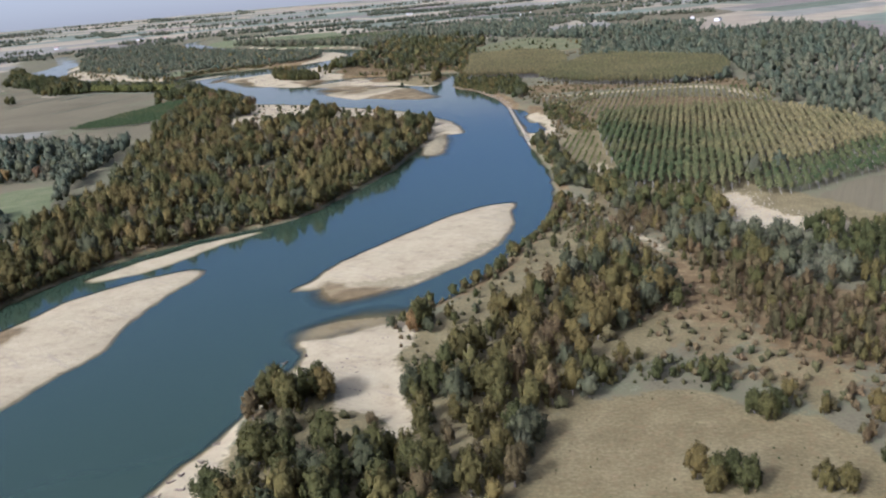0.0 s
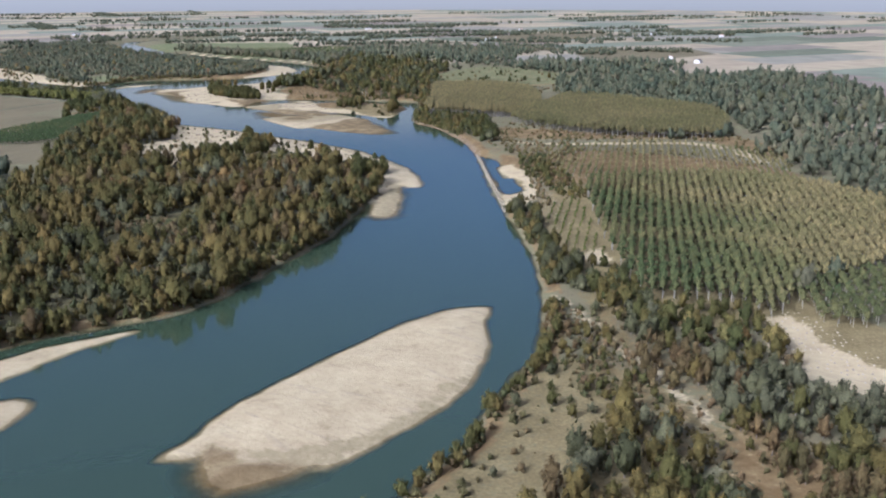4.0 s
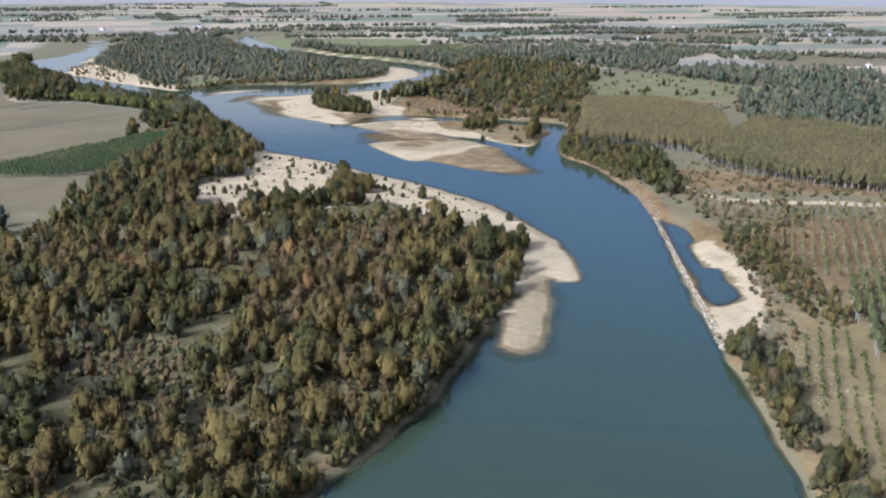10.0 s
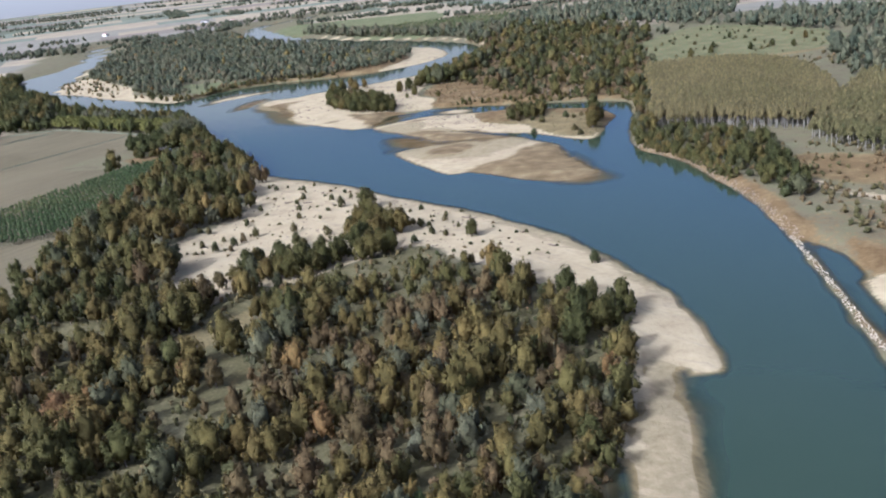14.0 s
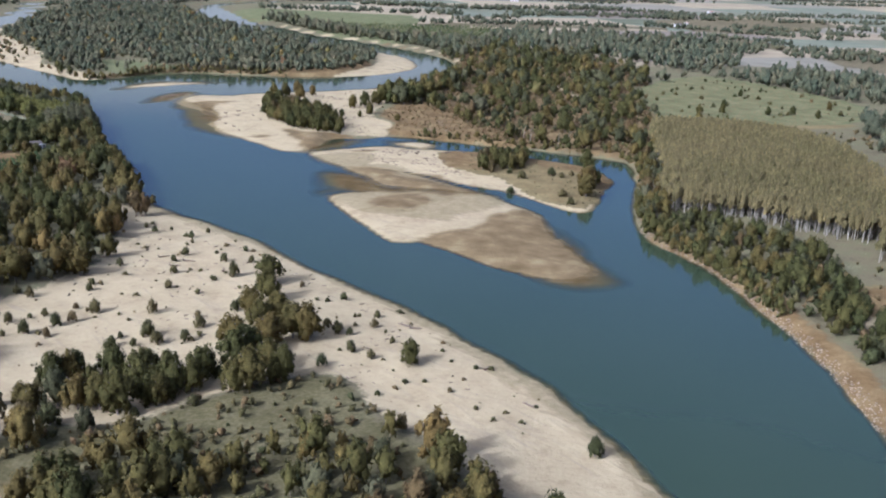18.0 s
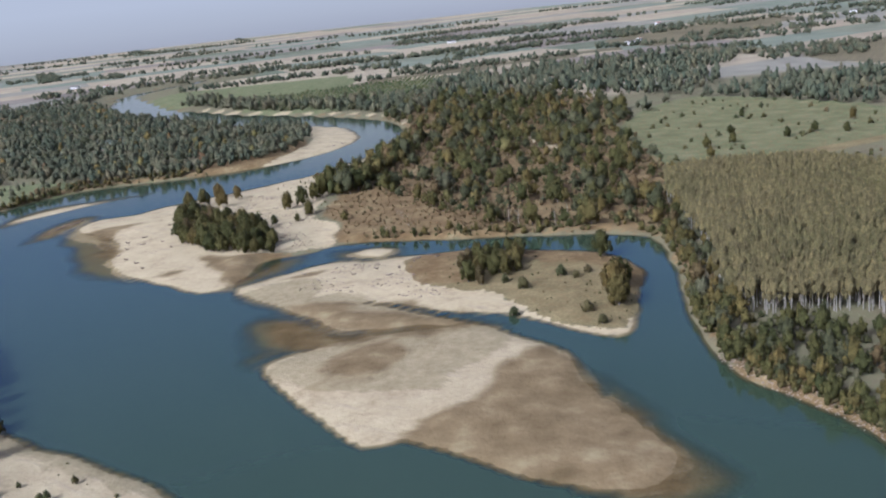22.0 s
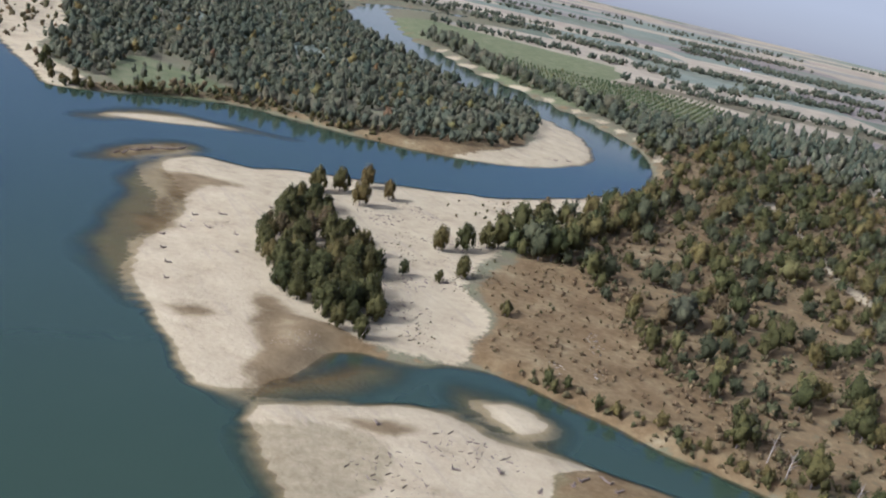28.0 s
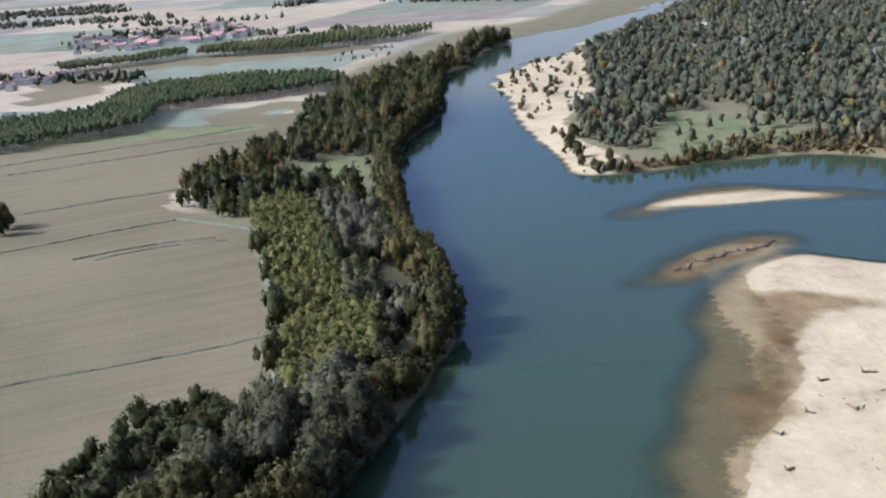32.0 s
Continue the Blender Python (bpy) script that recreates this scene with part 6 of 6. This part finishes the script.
def hut(x, y, turn):
    ob = tagged(new("garden_hut"), "small weathered board hut with grey roof on a lawn", "hut")
    ob.matrix_basis = pose(x, y, float(ground_z(x, y)), 0, 0, turn)
    put("wall", wall_mesh("hut_wall", 5.0, 3.4, 2.4, 0.7, GREY_BOARD), ob)
    put("roof", gable_mesh("hut_roof", 5.0, 3.4, 2.4, 0.7, GREY_ROOF, 0.35, 0.1), ob)
    for k in (-1.4, 1.4):
        put("window", box_mesh("pane", (0.8, 0.12, 0.9), DARK_GLASS), ob, (k, -1.7, 1.5))
    put("door", box_mesh("door", (0.9, 0.12, 2.0), WOOD_BOARD), ob, (0, -1.7, 1.0))
    porch = put("porch_roof", box_mesh("porch_roof", (4.6, 2.0, 0.1), GREY_ROOF, bevel=0.02), ob, (0, -2.7, 2.3))
    for k in (-2.1, 2.1):
        put("post", mesh_of("post", *tube((0, 0, -0.2), (0, 0, 2.3), 0.06, 0.06, 6), WOOD_BOARD), porch, (k, -0.9, -2.3))


def caravan(x, y, turn):
    ob = tagged(new("caravan"), "old white caravan beside the hut", "caravan")
    ob.matrix_basis = pose(x, y, float(ground_z(x, y)), 0, 0, turn)
    put("body", box_mesh("body", (4.2, 2.0, 1.8), DULL_PANEL, (0, 0, 1.5), 0.22), ob)
    for s in (-1, 1):
        for k in (-1.3, 0.9):
            put("window", box_mesh("pane", (1.1, 0.06, 0.6), DARK_GLASS), ob, (k, s * 1.05, 1.75))
        wheel = put("wheel", mesh_of("tyre", *tube((0, -0.1, 0), (0, 0.1, 0), 0.33, 0.33, 14), RUBBER), ob, (0, s * 0.95, 0.33))
        put("rim", mesh_of("rim", *tube((0, -0.11, 0), (0, 0.11, 0), 0.19, 0.12, 10), WHITE_METAL), wheel)
    put("door", box_mesh("door", (0.7, 0.05, 1.6), WHITE_METAL), ob, (-0.2, -1.06, 1.45))
    put("drawbar", mesh_of("drawbar", *tube((2.2, 0, 0.5), (3.3, 0, 0.45), 0.05, 0.05, 6), RUBBER), ob)


hut(-273, 1069, 35)
caravan(-268.5, 1065.5, 60)


def pole(x, y, h=9.0):
    ob = tagged(new("pole"), "wooden pole with a cross-arm at the field's edge", "pole")
    ob.matrix_basis = pose(x, y, float(ground_z(x, y)), 0, 0, 40)
    put("shaft", mesh_of("shaft", *tube((0, 0, -0.3), (0, 0, h), 0.14, 0.09, 7), WOOD_BOARD, True), ob)
    put("cross_arm", box_mesh("cross_arm", (1.6, 0.1, 0.12), WOOD_BOARD, (0, 0.1, h - 0.5)), ob)


pole(-621, 1440, 12)


# ---- trees at the very brink of the west bank ----
q = along(WEST_BANK[7:24], 1500, 14.0)
edge_d = distance(RIVER, q)
q = q[(edge_d < 0.3) & (edge_d > -6.0)]
hs = rng.uniform(5, 11, len(q))
many("brink_wood", "broad", "fine", q[::2], hs[::2], np.clip(rng.normal(0.35, 0.2, len(hs[::2])), 0, 1), "overhanging trees along the water's edge")
many("brink_scrub", "bush", "mid", q[1::2], hs[1::2] * 0.4, np.clip(rng.normal(0.5, 0.2, len(hs[1::2])), 0, 1), "scrub overhanging the water's edge", "scrub", stems=False)
q = scatter(GREEN["meadow"], 9.0, 0.0)
q = q[(ripple(q, 14.0, 8.0) > 0.25) & (rng.random(len(q)) < 0.7)]
many("meadow_scrub", "bush", "mid", q, rng.uniform(1.0, 4.5, len(q)), np.clip(rng.normal(0.3, 0.2, len(q)), 0, 1), "grey-green bushes dotted over the meadow", "scrub", stems=False)


# ---- thickets at the brink of the other banks ----
def brink(name, line, count, lo, hi, share, label):
    q = along(line, count, 14.0)
    d = distance(RIVER, q)
    q = q[(d < -0.4) & (d > -6.0) & (ripple(q, 11.0, 3.0) < share)]
    h = rng.uniform(lo, hi, len(q))
    t = np.clip(rng.normal(0.4, 0.2, len(q)), 0, 1)
    many(name, "broad", "mid", q[::3], h[::3], t[::3], label, stems=False)
    b = np.arange(len(q)) % 3 > 0
    many(name + "_scrub", "bush", "mid", q[b], h[b] * 0.45, t[b], label, "scrub", stems=False)


brink("island_brink", ISLAND_BANK[5:20], 1500, 3.5, 8, 0.5, "thicket leaning over the island's bank")
brink("east_brink", EAST_BANK[9:22], 1000, 3.5, 7.5, 0.35, "thicket leaning over the outer bank")
brink("channel_brink", EAST_BANK[29:] + NORTH_BANK[:2], 600, 2.5, 6, 0.4, "low thicket along the channel")
brink("outer_brink", EAST_BANK[27:32], 700, 3.0, 6.5, 0.7, "bushes along the outer bank")
brink("upper_brink", MIDDLE_BANK[15:20], 600, 2.5, 5, 0.6, "low thicket on the upper bar")
scrub([(-325, 1345), (-306, 1376), (-270, 1388), (-225, 1392), (-230, 1412), (-290, 1402), (-330, 1380)], 4.5, 0.8, 2.0, 5.0, "green thicket beside the upper arm")

# ---- flood litter: twigs and small timber in drifts on the sand ----
def litter(name, poly, spacing, lo, hi, threshold, label, mat=DRIFT):
    q = scatter(poly, spacing, 0.0, inset=2.0)
    q = q[(ripple(q, 9.0, 4.4) > threshold) & (rng.random(len(q)) < 0.7)]
    k, a = lo * 0.5 + (hi * 0.7 - lo * 0.5) * rng.random(len(q)) ** 2, rng.uniform(0, 3.14, len(q))
    tv, tf = tube((-0.5, 0, 0.0), (0.5, 0, 0.06), 0.09, 0.05, 4)
    z = ground_z(q[:, 0], q[:, 1]) + 0.05
    v = np.stack([(tv[:, 0] * np.cos(a)[:, None] - tv[:, 1] * np.sin(a)[:, None]) * k[:, None] + q[:, :1],
                  (tv[:, 0] * np.sin(a)[:, None] + tv[:, 1] * np.cos(a)[:, None]) * k[:, None] + q[:, 1:], tv[:, 2] * k[:, None] * 2 + z[:, None]], -1)
    f = (tf[None] + (np.arange(len(q)) * len(tv))[:, None, None]).reshape(-1, 4)
    tagged(new(name, mesh_of(name, v.reshape(-1, 3), f, mat)), label, "litter", kind="stuff")


litter("flood_litter", [(-112, 1092), (-112, 1122), (-86, 1124), (-66, 1122), (-62, 1098), (-50, 1072), (-60, 1066), (-92, 1082)], 1.7, 0.7, 2.4, 0.05, "brown flood litter in drifts on the sand")
litter("flood_litter", [(-150, 1172), (-126, 1160), (-108, 1172), (-118, 1220), (-124, 1262), (-160, 1290), (-190, 1290), (-176, 1252), (-145, 1212)], 1.8, 0.7, 2.4, 0.1, "brown flood litter in drifts behind the grove")
litter("flood_litter", [(-175, 850), (-176, 936), (-120, 930), (-60, 870), (-30, 830), (-60, 815), (-100, 830)], 2.6, 0.7, 2.2, 0.25, "dead twigs strewn over the sand")
litter("flood_litter", [(-40, 285), (-30, 305), (-14, 312), (-16, 285), (-15, 256), (-32, 254), (-34, 274)], 2.2, 0.6, 2.0, 0.1, "dead twigs washed up on the beach")
litter("flood_litter", [(-222, 1180), (-196, 1160), (-186, 1190), (-200, 1250), (-226, 1260), (-216, 1220)], 2.8, 0.5, 1.8, 0.45, "dead twigs along the old waterline")

scrub([(84, 905), (107, 850), (167, 846), (240, 838), (262, 763), (280, 770), (272, 870), (170, 900), (112, 950), (70, 960)], 5.0, 0.5, 1.0, 3.6, "brown scrub between bank and plantation")
scrub(DRY["islet"], 3.5, 0.35, 0.3, 1.1, "low dry herbage on the islet")

bushes([(-159, 692), (-158, 699), (-151, 695), (-149, 699), (-149, 686), (-154, 690), (-142, 715), (-133, 723), (-167, 666)], "autumn", 8, 11, "broad tree in full orange autumn colour", "autumn trees by the glade", 1.25)
scrub(DRY["pasture"], 3.4, 0.25, 0.25, 0.8, "tall dry grass tufts in the pasture")


# ---- grass margins between the drilled strips of the stubble field ----
def margin(points, width):
    """A low ragged ridge of grass along a line of the field."""
    line = curve(points, 1.5, False)
    n = len(line)
    d = np.gradient(line, axis=0)
    d /= np.linalg.norm(d, axis=1)[:, None]
    side = np.column_stack([-d[:, 1], d[:, 0]])
    w = width * (0.5 + 0.25 * rng.normal(size=(n, 1)).clip(-1, 1))
    v = np.concatenate([line - side * w, line, line + side * w])
    z = ground_z(v[:, 0], v[:, 1]) + np.concatenate([np.full(n, -0.03), rng.uniform(0.25, 0.6, n), np.full(n, -0.03)])
    i = np.arange(n - 1)
    f = np.concatenate([np.stack([i, i + 1, i + 1 + n, i + n], -1), np.stack([i + n, i + 1 + n, i + 1 + 2 * n, i + 2 * n], -1)])
    tagged(new("grass_margin", mesh_of("grass_margin", np.column_stack([v, z]), f, MARGIN_GRASS)), "thin grass margin across the stubble field", "margin", kind="structure")


MARGIN_GRASS = plain("margin_grass", (0.105, 0.105, 0.055), 0.95, 0.35, 0.8)
for pts, width in (([(-400, 1016), (-360, 1088), (-344, 1116), (-328, 1147)], 0.9), ([(-560, 1060), (-517, 1146), (-501, 1180), (-483, 1217)], 0.9), ([(-480, 1100), (-463, 1143), (-455, 1165), (-445, 1187)], 0.8),
                   ([(-429, 1148), (-422, 1167), (-407, 1184)], 0.8), ([(-436, 1144), (-428, 1165), (-414, 1184)], 0.6), ([(-447, 1188), (-426, 1193), (-408, 1195), (-392, 1187), (-376, 1178), (-330, 1150), (-300, 1128)], 2.2),
                   ([(-600, 1160), (-570, 1220), (-548, 1270), (-530, 1310)], 1.2), ([(-660, 1090), (-630, 1150), (-600, 1220), (-566, 1300)], 1.0)):
    margin(pts, width)
scrub([(-125, 588), (-130, 609), (-124, 623), (-110, 620), (-100, 594), (-102, 582)], 3.0, 0.85, 1.5, 3.5, "rusty brown thicket in the wood", "mid")
rubble("mud_stones", scatter([(-149, 1132), (-148, 1142), (-140, 1145), (-138, 1135)], 1.3, 0.0, 9.0, 0), 0.15, 0.45, RUST_STONE, "grey-brown rubble in the mud")
for p in ([(-155, 1232), (-155, 1254), (-139, 1230), (-142, 1218)], [(-128, 1220), (-120, 1238), (-113, 1220), (-115, 1199)], [(-126, 1160), (-122, 1180), (-111, 1162), (-118, 1151)]):
    scrub(p, 1.8, 0.6, 0.15, 0.7, "tufts of dry grass on rippled sand")

wood("pond_hedge", [(92, 784), (106, 780), (109, 755), (113, 715), (114, 673), (107, 655), (98, 664), (95, 700), (89, 726), (88, 749)], 4.0, (3.5, 6.0), {"broad": 5, "bush": 3}, "mid", "dense young green trees behind the pond", 0.08, size=9)
wood("bar_field_wood", GREEN["bar_field"], 13.0, (5, 9), {"broad": 4, "bush": 3}, "far", "scattered trees on the green bar", 0.1)
scrub([(100, 700), (150, 800), (250, 735), (262, 763), (160, 830), (106, 838), (92, 784)], 4.5, 0.45, 0.8, 2.8, "small dry bushes on sandy ground")
bushes([(71, 644), (67, 617), (70, 621), (68, 624)], "bush", 3.5, 5.5, "round green bush at the causeway's end", "bushes by the pond", 0.9)
bushes([(-267, 1051), (-264, 1053), (-271, 1054), (-274, 1053), (-269, 1057)], "broad", 4, 6.5, "dark garden tree on the lawn", "garden trees", 1.1)

scrub([(-92, 1264), (-62, 1197), (-39, 1158), (-10, 1152), (-30, 1180), (-50, 1215), (-78, 1275)], 3.2, 0.7, 0.5, 2.4, "brown herbage between bank and wood", tone=0.9)

wood("field_corner_wood", [(-283, 1067), (-293, 1071), (-304, 1087), (-311, 1104), (-297, 1122), (-282, 1112), (-270, 1092), (-268, 1079)], 3.9, (5.0, 8.0), {"broad": 9, "bush": 0.8, "willow": 0.5}, "fine", "green wood at the corner of the stubble field", 0.0, tone=0.12, spread=1.3, keep_out=[GREEN["hut_lawn"]])

# ---- golden and russet trees among the wood on the point ----
bushes([(-154, 681), (-149, 678), (-143, 681), (-137, 707), (-129, 714)], "autumn", 7.5, 10, "golden autumn tree among olive neighbours", "golden trees on the point", 1.25)
bushes([(-120, 708), (-138, 652), (-132, 635), (-81, 630), (-160, 656), (-162, 652)], "russet", 7, 10, "russet autumn tree among olive neighbours", "golden trees on the point", 1.15)
bushes([(-93, 634), (-53, 636)], "poplar", 8, 10, "yellow-green tree among olive neighbours", "golden trees on the point", 1.3)

bushes([(-12, 306), (-10, 309)], "autumn", 8.5, 10, "tall tree turning gold above the beach", "trees by the beach", 0.9)
bushes([(-284, 1053), (-287, 1057), (-281, 1051), (-283, 1057)], "broad", 4, 6, "low garden tree on the lawn by the hut", "garden trees", 1.1)

# ---- more of the far plain: woods behind the upper bend and belts between the fields ----
for a in ((-1000, 1950, -560, 1990, 90), (-1100, 1880, -860, 1890, 60), (-160, 2760, 180, 2700, 120), (-190, 2960, 90, 3080, 90), (-120, 2030, 10, 2230, 30), (60, 2480, 420, 2380, 70), (-700, 2250, -300, 2380, 80), (300, 2150, 700, 2020, 60), (278, 1764, 381, 1732, 70)):
    belt(*a, spacing=11.0)
for _ in range(46):
    r, a = brng.uniform(1300, 3200), radians(brng.uniform(25, 170))
    x, y = -60 + r * math.cos(a), 1000 + r * math.sin(a)
    if not (-700 < x < 300 and y < 2250):
        l, d = brng.uniform(160, 520), radians(24) + brng.uniform(-0.1, 0.1)
        belt(x, y, x + l * math.cos(d), y + l * math.sin(d), brng.choice((10, 16, 30, 50)), spacing=11.0)

# ---- bleached timber left by floods in the brown scrub ----
litter("flood_litter", [(-84, 1222), (-76, 1222), (-68, 1190), (-66, 1166), (-74, 1158), (-88, 1172), (-78, 1190)], 1.6, 0.7, 2.2, 0.1, "bleached flood timber in the brown scrub", BLEACHED)
